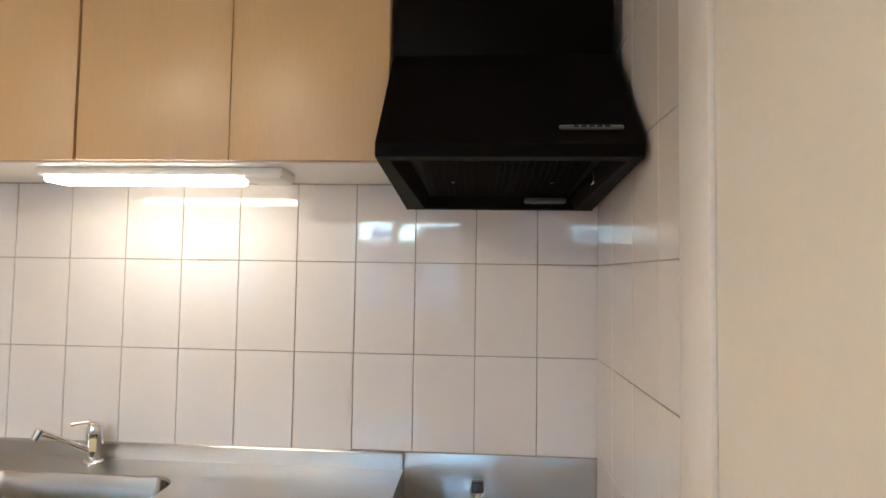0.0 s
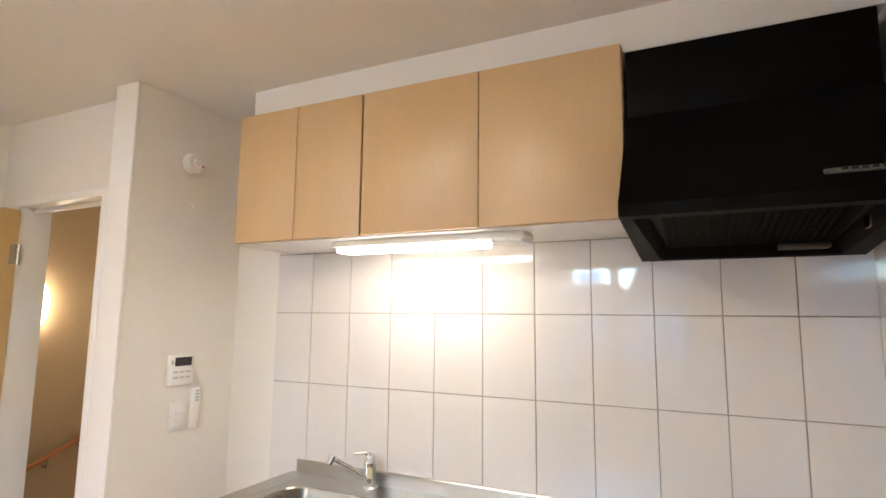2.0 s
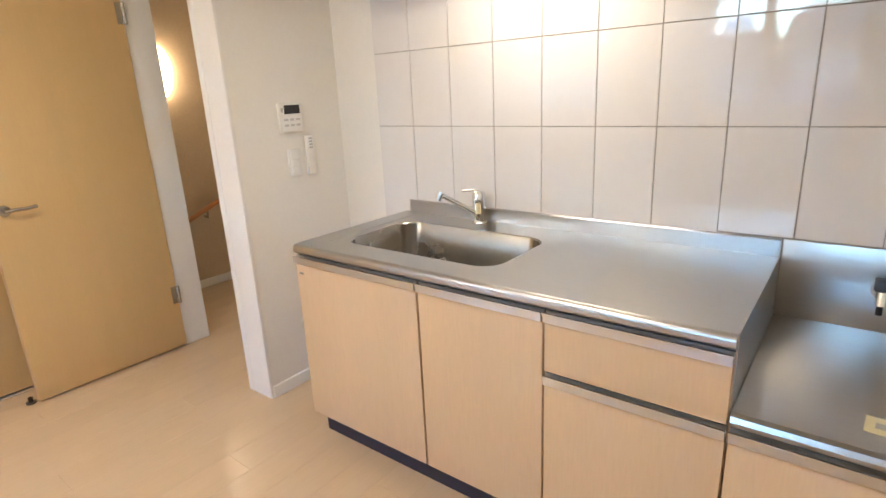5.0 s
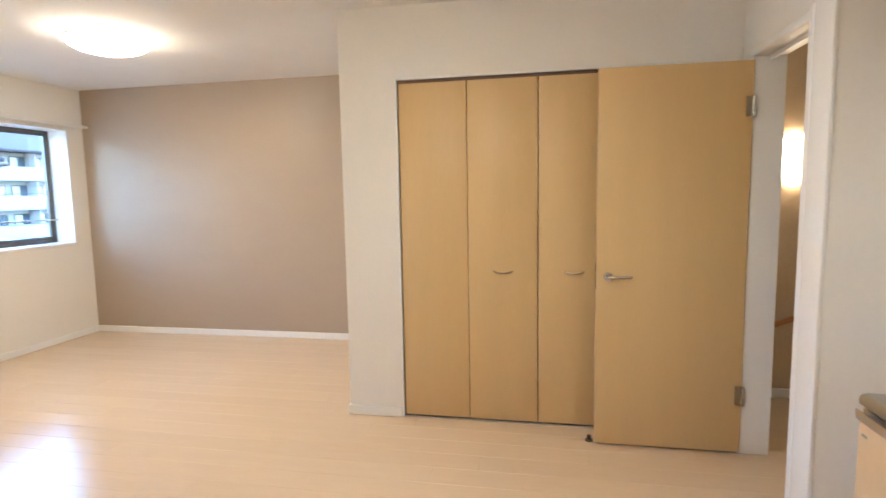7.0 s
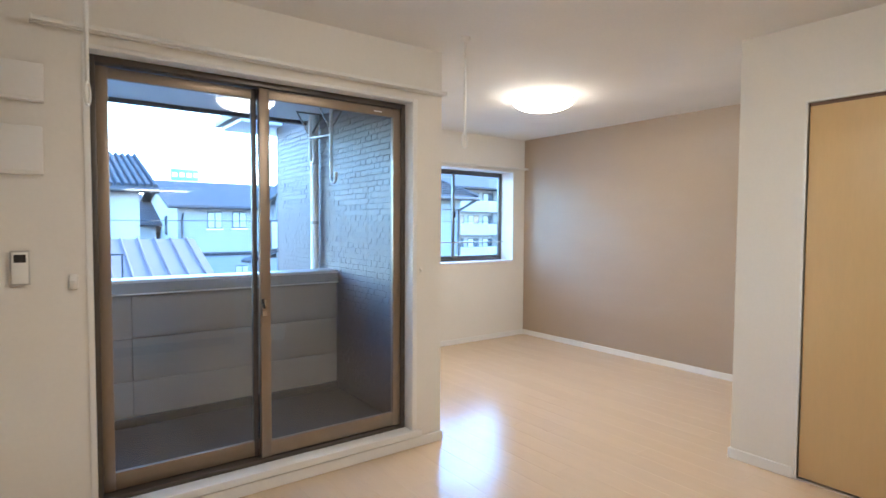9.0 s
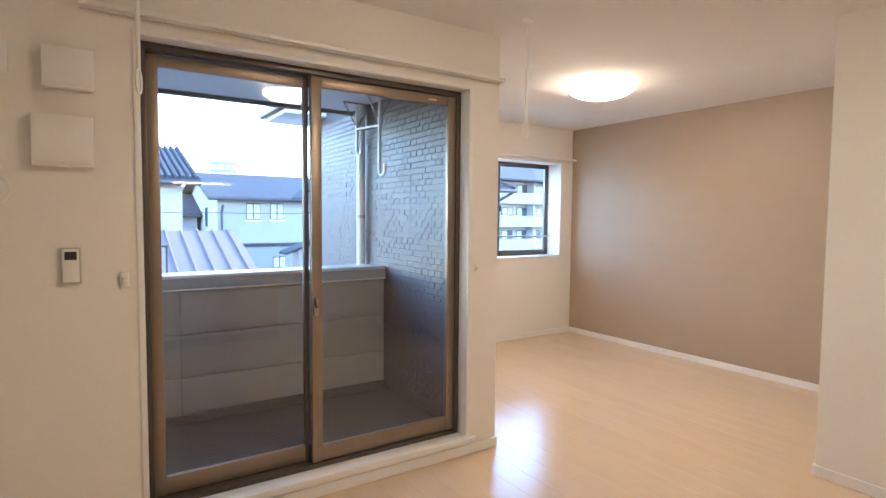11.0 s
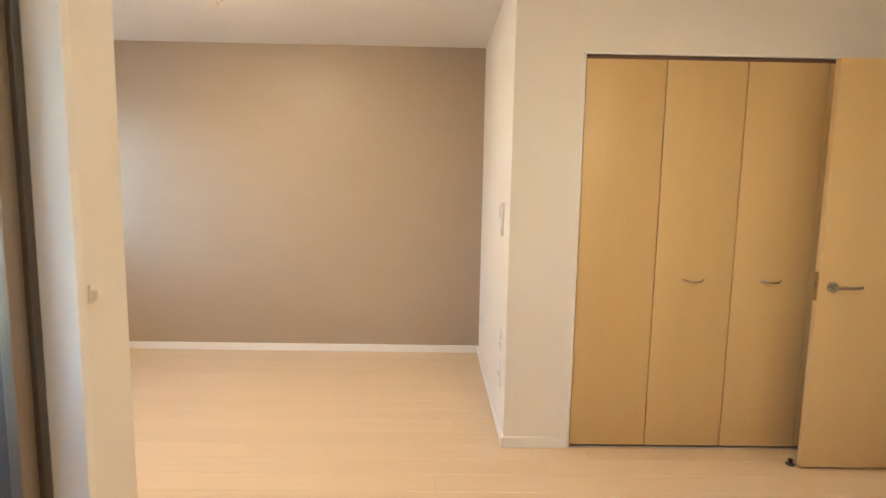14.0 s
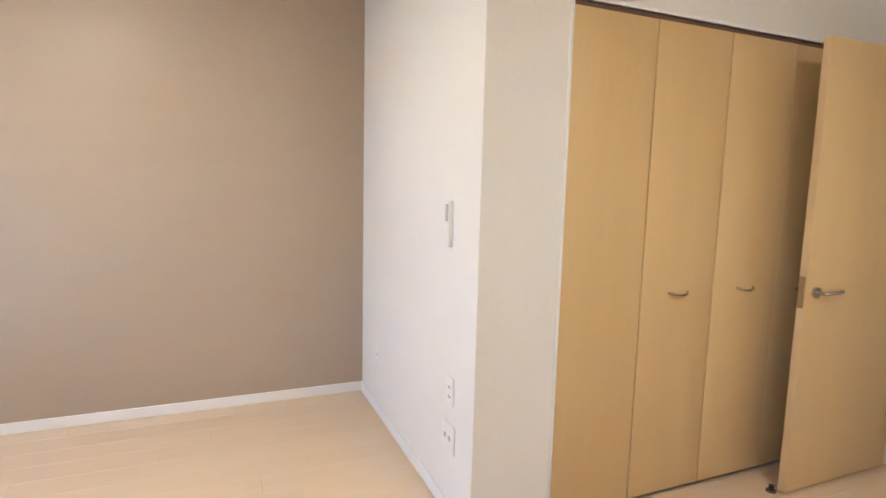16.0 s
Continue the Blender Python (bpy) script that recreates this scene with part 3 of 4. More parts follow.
plate("light_remote", pm(1.858, 1.105), 0.042, 0.175, 0.02, "slim white remote control in a wall holder", "remote control", PVC, [("button", -0.010, 0.010, 0.030 + 0.014 * k, 0.038 + 0.014 * k, 0.002, GREYPLASTIC) for k in range(4)])
det = thing("alarm_sensor", X_PIER, 1.765, 2.205, "white round alarm sensor with a red lamp", "alarm", turn=0)
part("body", rod(bmesh.new(), (0, 0, 0), (0.035, 0, 0), 0.050, 32, 0.040), PVC, det, "", True)
part("cap", rod(bmesh.new(), (0.035, 0, 0), (0.044, 0, 0), 0.024, 24, 0.018), TRIM, det, "", True)
part("lamp", rod(bmesh.new(), (0.036, 0.028, -0.01), (0.040, 0.028, -0.01), 0.005), mat("red_lamp", (0.6, 0.03, 0.02), 0.3), det)
ho = thing("wall_hook", X_PIER, 1.775, 2.005, "small white hook under the alarm sensor", "hook")
part("stem", tube(bmesh.new(), [(0, 0, 0.015), (0.016, 0, 0.005), (0.018, 0, -0.012), (0.008, 0, -0.018)], 0.005), PVC, ho, "", True)

NORTHWALL = 180
nm = lambda x, z: pose(x, Y_NOOK, z, 0, 0, NORTHWALL)
plate("light_remote", nm(-3.40, 1.215), 0.045, 0.185, 0.02, "slim grey-buttoned remote in a wall holder", "remote control", PVC, [("button_field", -0.014, 0.014, 0.01, 0.08, 0.002, GREYPLASTIC)])
plate("wall_socket", nm(-3.36, 0.535), 0.070, 0.120, 0.008, "white double wall socket near the floor", "socket", PVC, [("slot", -0.012 + 0.016 * k, -0.008 + 0.016 * k, -0.03 + 0.04 * j, -0.018 + 0.04 * j, 0.0006, DARKPLASTIC) for k in range(2) for j in range(2)])
plate("aerial_socket", nm(-3.365, 0.335), 0.120, 0.120, 0.008, "white aerial and phone socket near the floor", "socket", PVC, [("port", -0.03, -0.01, -0.01, 0.01, 0.002, GREYPLASTIC), ("port", 0.015, 0.035, -0.01, 0.01, 0.002, GREYPLASTIC)])
plate("wall_socket", nm(-4.43, 0.36), 0.070, 0.120, 0.008, "white wall socket by the accent wall", "socket", PVC, [("slot", -0.012 + 0.016 * k, -0.008 + 0.016 * k, -0.006, 0.006, 0.0006, DARKPLASTIC) for k in range(2)])
sm = lambda x, z: pose(x, Y_SLIDE, z, 0, 0, 0)
plate("wall_vent", sm(0.245, 1.965), 0.165, 0.150, 0.045, "white square ventilation cover, upper", "vent", TRIM, [("lip", -0.07, 0.07, -0.065, -0.058, 0.004, PVC)])
plate("wall_vent", sm(0.268, 1.690), 0.195, 0.195, 0.045, "white square ventilation cover, lower and larger", "vent", TRIM, [("lip", -0.085, 0.085, -0.088, -0.080, 0.004, PVC)])
plate("aircon_remote", sm(0.256, 1.212), 0.065, 0.140, 0.022, "white air conditioner remote with a dark screen", "remote control", GREYPLASTIC, [("face", -0.027, 0.027, -0.064, 0.064, 0.003, PVC), ("screen", -0.020, 0.020, 0.022, 0.055, 0.004, DARKPLASTIC)])
cap = thing("pipe_sleeve_cap", 0.487, Y_SLIDE, 1.505, "round white cap over the air conditioner pipe sleeve", "cap")
part("flange", rod(bmesh.new(), (0, 0.0, 0), (0, 0.008, 0), 0.062, 36), PVC, cap, "", True)
part("dome", rod(bmesh.new(), (0, 0.008, 0), (0, 0.024, 0), 0.052, 36, 0.042), TRIM, cap, "", True)
plate("aircon_socket", sm(0.462, 1.985), 0.070, 0.120, 0.008, "white air conditioner power socket high up", "socket", PVC, [("face", -0.022, 0.022, -0.030, 0.030, 0.004, TRIM)])
plate("curtain_holder", sm(0.076, 1.145), 0.032, 0.065, 0.014, "small white curtain tieback holder", "hook", PVC, [("peg", -0.008, 0.008, -0.015, 0.008, 0.018, PVC)])
plate("curtain_holder", sm(-1.715, 1.115), 0.018, 0.045, 0.008, "small white curtain tieback holder", "hook", PVC, [("peg", -0.006, 0.006, -0.012, 0.008, 0.016, PVC)])
plate("wall_socket", pose(-3.46, 2.62, 0.42, 0, 0, 180), 0.05, 0.06, 0.008, "small grey socket on the hall wall", "socket", GREYPLASTIC)


def curtain_rail(x0, x1, y, z, name="curtain_rail"):
    r = thing(name, x0, y, z, "slim white double curtain rail above the glass", "curtain rail")
    L = x1 - x0
    box("track", 0, L, 0.016, 0.030, -0.010, 0.010, PVC, r, 0.002)
    box("track", 0, L, 0.056, 0.070, -0.010, 0.010, PVC, r, 0.002)
    for k in range(4):
        xx = 0.05 + (L - 0.1) * k / 3
        box("bracket", xx - 0.012, xx + 0.012, 0, 0.072, 0.010, 0.014, PVC, r)
    for yy in (0.023, 0.063):
        for xx in (0, L):
            box("end_stop", xx - 0.006, xx + 0.006, yy - 0.009, yy + 0.009, -0.012, 0.012, PVC, r, 0.003)


curtain_rail(-1.86, 0.20, Y_SLIDE, 2.215)
curtain_rail(-4.80, -2.85, Y_WINDOW, 2.115)


# ---- sliding balcony door ----
def sliding_door():
    s = structure(new("window_1"), "bronze aluminium two-leaf sliding balcony door, shut", "sliding door")
    x0, x1, z0, z1 = -1.655, 0.005, 0.10, 2.145
    for nm_, r in (("casing", (-1.688, x0, -2.06, Y_SLIDE + 0.008, 0.095, 2.165)), ("casing", (x1, 0.03, -2.06, Y_SLIDE + 0.008, 0.095, 2.165)), ("casing", (x0, x1, -2.06, Y_SLIDE + 0.008, z1, 2.165))):
        box(nm_, *r, TRIM, s, 0.002, "white reveal")
    box("window_sill", -1.72, 0.06, -2.0, Y_SLIDE + 0.022, 0.068, 0.108, TRIM, s, 0.004, "white sill board")
    for r in ((x0, x0 + 0.028, -2.12, -2.0, z0, z1), (x1 - 0.028, x1, -2.12, -2.0, z0, z1), (x0 + 0.028, x1 - 0.028, -2.12, -2.0, z1 - 0.030, z1), (x0 + 0.028, x1 - 0.028, -2.12, -2.0, z0, z0 + 0.028)):
        box("window_frame", *r, DARKBRONZE, s, 0.002)
    mid = -0.785
    for a, b, y, mm in ((x0 + 0.028, mid + 0.035, -2.028, BRONZE), (mid - 0.035, x1 - 0.028, -2.072, BRONZE)):
        bm = cuboid(bmesh.new(), a, a + 0.052, y - 0.016, y + 0.016, z0 + 0.03, z1 - 0.032, 0.003)
        cuboid(bm, b - 0.052, b, y - 0.016, y + 0.016, z0 + 0.03, z1 - 0.032, 0.003)
        cuboid(bm, a + 0.052, b - 0.052, y - 0.014, y + 0.014, z1 - 0.085, z1 - 0.034, 0.003)
        cuboid(bm, a + 0.052, b - 0.052, y - 0.014, y + 0.014, z0 + 0.032, z0 + 0.115, 0.003)
        sash = part("sash", bm, mm, s, "bronze aluminium sash", True)
        pane = box("pane", a + 0.048, b - 0.048, y - 0.003, y + 0.003, z0 + 0.11, z1 - 0.08, GLASS, sash)
        pane.visible_shadow = False
    box("dark_stile", mid + 0.0355, mid + 0.060, -2.088, -2.057, z0 + 0.03, z1 - 0.032, DARKBRONZE, s, 0.002)
    lock = box("crescent_lock", mid + 0.006, mid + 0.032, -2.012, -1.992, 0.905, 0.995, SATIN, s, 0.005, "metal crescent lock")
    part("latch", tube(bmesh.new(), [(mid + 0.02, -1.992, 0.95), (mid + 0.03, -1.975, 0.965), (mid + 0.035, -1.972, 1.0)], 0.006), DARKPLASTIC, lock, "", True)
    box("maker_mark", x0 + 0.16, x0 + 0.215, -2.0138, -2.0128, 2.078, 2.086, TRIM, s)
    return s


sliding_door()


def small_window():
    s = structure(new("window_2"), "dark framed sliding window in a deep white reveal", "window")
    y0, y1 = -4.385, -4.315
    box("window_sill", W0, W1, y1, Y_WINDOW + 0.014, WZ0 - 0.018, WZ0 + 0.008, TRIM, s, 0.003)
    box("reveal", W0, W0 + 0.012, y1, Y_WINDOW + 0.006, WZ0 + 0.008, WZ1, TRIM, s)
    box("reveal", W1 - 0.012, W1, y1, Y_WINDOW + 0.006, WZ0 + 0.008, WZ1, TRIM, s)
    box("reveal", W0 + 0.012, W1 - 0.012, y1, Y_WINDOW + 0.006, WZ1 - 0.012, WZ1, TRIM, s)
    for r in ((W0, W0 + 0.03, WZ0, WZ1), (W1 - 0.03, W1, WZ0, WZ1)):
        box("window_frame", r[0], r[1], y0, y1, r[2], r[3], GREYFRAME, s, 0.002)
    for z in ((WZ0, WZ0 + 0.035), (WZ1 - 0.035, WZ1)):
        box("window_frame", W0 + 0.03, W1 - 0.03, y0, y1, z[0], z[1], GREYFRAME, s, 0.002)
    mid = (W0 + W1) / 2
    for a, b, y in ((W0 + 0.03, mid + 0.022, -4.335), (mid - 0.022, W1 - 0.03, -4.365)):
        bm = cuboid(bmesh.new(), a, a + 0.028, y - 0.012, y + 0.012, WZ0 + 0.035, WZ1 - 0.035, 0.002)
        cuboid(bm, b - 0.028, b, y - 0.012, y + 0.012, WZ0 + 0.035, WZ1 - 0.035, 0.002)
        cuboid(bm, a + 0.028, b - 0.028, y - 0.012, y + 0.012, WZ0 + 0.035, WZ0 + 0.072, 0.002)
        cuboid(bm, a + 0.028, b - 0.028, y - 0.012, y + 0.012, WZ1 - 0.064, WZ1 - 0.035, 0.002)
        sash = part("sash", bm, GREYFRAME, s, "", True)
        pane = box("pane", a + 0.024, b - 0.024, y - 0.0025, y + 0.0025, WZ0 + 0.068, WZ1 - 0.060, GLASS, sash)
        pane.visible_shadow = False
    box("lock", mid - 0.012, mid + 0.012, -4.322, -4.306, 1.49, 1.56, DARKPLASTIC, s, 0.004)
    part("guard_bar", rod(bmesh.new(), (W0 + 0.012, -4.285, 1.192), (W1 - 0.012, -4.285, 1.192), 0.009), SATIN, s, "slim metal guard bar", True)


small_window()


# ---- lamps ----
def ceiling_lamp(x, y):
    c = thing("ceiling_lamp", x, y, CEIL, "round white dome ceiling lamp, lit", "lamp", "ceiling lamps", size=(0.9, 0.9, 0.95))
    part("base", lathe(bmesh.new(), [(0.20, 0.0), (0.215, -0.006), (0.215, -0.03), (0.19, -0.034)], 48), PVC, c, "", True)
    prof = [(0.272, -0.030), (0.280, -0.038)] + [(0.280 * math.cos(radians(a)), -0.042 - 0.085 * math.sin(radians(a))) for a in range(8, 90, 9)] + [(0.004, -0.1275)]
    part("shade", lathe(bmesh.new(), prof, 56), LAMPGLOW, c, "glowing opal dome", True)
    # ring added only to keep grazing lamp light off the nearby ceiling
    part("rim", lathe(bmesh.new(), [(0.283, -0.030), (0.292, -0.032), (0.292, -0.044), (0.2825, -0.045)], 56), TRIM, c, "", True)
    return c


lamp_a = ceiling_lamp(-3.25, -2.34)
copy_thing(lamp_a, pose(-1.25, -0.20, CEIL) @ Matrix.Diagonal((0.9, 0.9, 0.95, 1)))
sc = thing("wall_sconce", -3.82, 2.10, 1.575, "half-round wall sconce glowing warm in the hall", "lamp")
part("back_plate", cuboid(bmesh.new(), 0, 0.012, -0.06, 0.06, -0.13, 0.13, 0.004), SATIN, sc, "", True)
bm = bmesh.new()
bmesh.ops.create_uvsphere(bm, u_segments=32, v_segments=20, radius=1)
for v in bm.verts:
    v.co = Vector((0.012 + max(v.co.x, 0) * 0.085, v.co.y * 0.095, v.co.z * 0.175))
part("shade", bm, SCONCEGLOW, sc, "glowing opal shade", True)
hr = thing("handrail", -3.82, 2.12, 0, "sloping wooden handrail on metal brackets", "handrail")
part("rail", tube(bmesh.new(), [(0.06, -0.15, 0.49), (0.06, 0.42, 0.715), (0.06, 0.50, 0.735)], 0.018, 16), RAILWOOD, hr, "", True)
for y, z in ((0.14, 0.59), (0.36, 0.675)):
    part("bracket", tube(bmesh.new(), [(0.0, y, z - 0.05), (0.05, y, z - 0.055), (0.06, y, z)], 0.007), SATIN, hr, "", True)


def drying_pole(x, y):
    p = thing("drying_pole", x, y, CEIL, "white indoor drying pole with a ring end", "drying pole", "ceiling drying poles")
    part("mount", lathe(bmesh.new(), [(0.030, 0), (0.030, -0.012), (0.020, -0.022), (0.010, -0.026)], 28), PVC, p, "", True)
    part("pole", rod(bmesh.new(), (0, 0, -0.02), (0, 0, -0.55), 0.0075), PVC, p, "", True)
    ring = [(0.022 * math.sin(radians(a)), 0, -0.595 + 0.044 * math.cos(radians(a))) for a in range(0, 361, 24)]
    part("ring", tube(bmesh.new(), ring, 0.005, 8), PVC, p, "", True)
    return p


pole = drying_pole(-1.82, -1.615)
copy_thing(pole, pose(0.03, -1.615, CEIL, 0, 0, 65))

# ---- balcony ----
balcony_floor = boxes("balcony_floor", [(X_BRICK, 1.2, -3.20, -2.12, -0.25, 0.10)], DECK, "dark grey waterproof balcony floor", "floor")
balcony_soffit = boxes("balcony_ceiling", [(X_BRICK, 1.2, -3.65, -2.12, 2.295, 2.45)], SOFFIT, "pale balcony ceiling", "ceiling")
box_edge = boxes("balcony_fascia", [(X_BRICK, 1.2, -3.70, -3.65, 2.265, 2.50)], DARKBRONZE, "dark fascia along the balcony ceiling edge", "trim")
boxes("wall_balcony_end", [(1.1, 1.2, -3.65, -2.12, 0.10, 2.295)], SIDING, "plain end wall of the balcony", "wall")
boxes("wall_outer", [(0.66, 1.1, -2.12, -2.0, -0.1, 2.295), (X_BUMP, 1.1, -2.135, -2.121, 2.15, 2.295)], SIDING, "plain outer wall beside the balcony door", "wall")
par = structure(new("parapet"), "beige panelled balcony parapet with a metal cap", "parapet")
box("core", X_BRICK, 1.1, -3.17, Y_PARAPET - 0.016, -0.25, 0.952, SIDING, par)
for k in range(2):
    for j in range(3):
        xa = X_BRICK + k * 1.42
        box("panel", xa + 0.002, min(xa + 1.418, 1.1), Y_PARAPET - 0.0155, Y_PARAPET, 0.11 + j * 0.277, 0.11 + (j + 1) * 0.277 - 0.004, SIDING, par, 0.002)
box("cap", X_BRICK, 1.1, -3.215, Y_PARAPET + 0.036, 1.020, 1.042, CAP, par, 0.006, "pale grey metal cap")
box("cap_face", X_BRICK, 1.1, -3.205, Y_PARAPET + 0.028, 0.953, 1.0195, HOUSEGREY, par, 0.003, "grey metal cap face")
box("cap_bead", X_BRICK, 1.1, Y_PARAPET, Y_PARAPET + 0.034, 0.944, 0.9525, CAP, par, 0.002)
box("plinth", X_BRICK + 0.002, 1.1, Y_PARAPET, Y_PARAPET + 0.03, 0.10, 0.16, DECK, par, 0.004)


def laundry_hook(x, y, z):
    k = thing("laundry_hook", x, y, 2.295, "white metal J-shaped laundry hanger on the ceiling", "hanger", "balcony laundry hangers")
    d = 2.295 - z
    part("mount", tube(bmesh.new(), [(-0.11, 0, -0.006), (0.11, 0, -0.006), (0.014, 0, -0.17), (-0.014, 0, -0.17), (-0.11, 0, -0.006)], 0.007, 8), SATIN, k, "", True)
    arc = [(0, 0.042 - 0.042 * math.cos(radians(a)), -d + 0.045 - 0.045 * math.sin(radians(a))) for a in range(0, 181, 20)]
    part("pole", tube(bmesh.new(), [(0, 0, -0.02), (0, 0, -d + 0.045)] + arc + [(0, 0.084, -d + 0.075)], 0.012), PVC, k, "white J-shaped pole", True)
    part("collar", rod(bmesh.new(), (0, 0, -0.16), (0, 0, -0.20), 0.017), PVC, k, "", True)
    return k


h1 = laundry_hook(-1.57, -3.29, 1.89)
laundry_hook(-1.57, -2.90, 1.71)
brace = thing("laundry_brace", -1.57, -3.29, 2.09, "white bar joining the laundry hangers", "bar")
part("bar", rod(bmesh.new(), (0, 0.0, 0), (0, 0.39, -0.02), 0.008), PVC, brace, "", True)
pipe = thing("downpipe", -1.635, -3.36, -3.2, "white downpipe on the brick-tiled wall", "pipe")
part("pipe", rod(bmesh.new(), (0, 0, 0), (0, 0, 5.55), 0.034, 24), PVC, pipe, "", True)
for z in (3.9, 4.6, 5.3):
    part("clip", rod(bmesh.new(), (0, 0, z), (0, 0, z + 0.025), 0.039, 24), GREYPLASTIC, pipe, "", True)
eave = thing("eave", -1.60, -4.55, 2.34, "white eave corner of the bay roof", "eave")
box("board", -0.35, 0.30, -0.35, 0.30, 0, 0.10, TRIM, eave, 0.006)
box("gutter", 0.30, 0.36, -0.38, 0.30, 0.03, 0.11, DARKBRONZE, eave, 0.01)

# ---- outside ----
GZ = -3.2
boxes("ground", [(-300, 300, -300, 300, GZ - 0.2, GZ)], GROUND, "asphalt yards and street below the balcony", "ground")


def pitched(name, x, y, w, d, base, eave_z, ridge_z, along, label, roof=ROOFGREY, wall=HOUSEWHITE, windows=(), over=0.45, rows=0, rib=0.05):
    """A house whose ridge runs along 'x' or 'y'; windows: (face, offset, z, width, height)."""
    h = thing(name, x, y, GZ, label, "house")
    e, r = eave_z - GZ, ridge_z - GZ
    b0 = base - GZ
    if along == "x":
        part("wall", prism(bmesh.new(), [(-d / 2, b0), (d / 2, b0), (d / 2, e), (0, r - 0.12), (-d / 2, e)], "x", -w / 2, w / 2), wall, h)
        run, half, lo, hi = d / 2, d / 2 + over, -w / 2 - over, w / 2 + over
    else:
        part("wall", prism(bmesh.new(), [(-w / 2, b0), (w / 2, b0), (w / 2, e), (0, r - 0.12), (-w / 2, e)], "y", -d / 2, d / 2), wall, h)
        run, half, lo, hi = w / 2, w / 2 + over, -d / 2 - over, d / 2 + over
    slope = (r - e) / run
    drop = e - slope * over
    for sgn in (-1, 1):
        out = [(0, r), (sgn * half, drop), (sgn * half, drop - 0.12), (0, r - 0.14)]
        rf = part("roof", prism(bmesh.new(), out, along, lo, hi), roof, h, "sloping roof")
        if rows:
            bm = bmesh.new()
            n = rows
            for k in range(n):
                q = lo + (hi - lo) * (k + 0.5) / n
                a, b = Vector((0, r + 0.02)), Vector((sgn * half, drop + 0.02))
                if along == "x":
                    rod(bm, (q, a.x, a.y), (q, b.x, b.y), rib, 8)
                else:
                    rod(bm, (a.x, q, a.y), (b.x, q, b.y), rib, 8)
            part("roof_ribs", bm, roof, rf)
        gut = part("gutter", rod(bmesh.new(), *(((lo, sgn * half, drop - 0.08), (hi, sgn * half, drop - 0.08)) if along == "x" else ((sgn * half, lo, drop - 0.08), (sgn * half, hi, drop - 0.08))), 0.06, 10), BLACKFRAME, h, "", True)
    for face, off, z, ww, hh in windows:
        z = z - GZ
        if face == "n":
            wf = box("window", off - ww / 2, off + ww / 2, d / 2 - 0.02, d / 2 + 0.04, z, z + hh, BLACKFRAME, h, 0.01)
            for q in (-1, 1):
                box("pane", off + q * ww / 4 - ww / 4.9, off + q * ww / 4 + ww / 4.9, d / 2 + 0.041, d / 2 + 0.05, z + 0.05, z + hh - 0.05, CURTAIN, wf, label="pane with a drawn pale curtain")
            box("sill", off - ww / 2 - 0.05, off + ww / 2 + 0.05, d / 2, d / 2 + 0.08, z - 0.06, z, TRIM, wf)
        else:
            wf = box("window", w / 2 - 0.02, w / 2 + 0.04, off - ww / 2, off + ww / 2, z, z + hh, BLACKFRAME, h, 0.01)
            box("pane", w / 2 + 0.041, w / 2 + 0.05, off - ww / 2 + 0.06, off + ww / 2 - 0.06, z + 0.06, z + hh - 0.06, PANEDARK, wf)
    return h


pitched("house", 1.2, -16.0, 5.6, 6.0, GZ, 2.33, 3.25, "x", "white house with a grey ribbed tile roof", windows=[("n", -1.0, -1.4, 1.2, 1.0)], over=0.35, rows=44)
pitched("house", -8.3, -28.0, 7.8, 8.0, GZ, 2.33, 3.5, "x", "white two-storey house with a dark slate roof", windows=[("n", 2.42, 1.22, 0.60, 0.74), ("n", 1.38, 1.24, 0.60, 0.74), ("n", 1.29, -0.95, 0.58, 0.53), ("n", -2.2, -1.2, 1.2, 1.0), ("e", 1.5, 0.9, 0.5, 0.9)])
pitched("house", -1.2, -32.0, 6.0, 8.0, GZ, 1.6, 3.0, "x", "pale house half hidden behind the others", windows=[("n", -1.6, 0.2, 1.0, 0.8)])
pitched("shed", -0.9, -11.3, 2.7, 4.4, GZ, 0.30, 1.10, "x", "low building with a rust-red ribbed metal roof", roof=ROOFRED, over=0.12, rows=10, rib=0.024)
main_house = [o for o in bpy.data.objects if o.parent is None and o.name.startswith("house")][1]
box("belt_course", -3.9, 3.9, 4.0, 4.07, 0.04 - GZ, 0.20 - GZ, BLACKFRAME, main_house, 0.01, "dark belt course")
box("lower_cladding", -3.9, 3.9, 4.0, 4.03, 0, 0.04 - GZ, HOUSEBLUE, main_house, label="blue-grey lower storey")
part("downspout", tube(bmesh.new(), [(3.72, 4.25, 1.85 - GZ), (3.74, 4.07, 1.6 - GZ), (3.74, 4.07, 0)], 0.05, 10), BLACKFRAME, main_house, "", True)


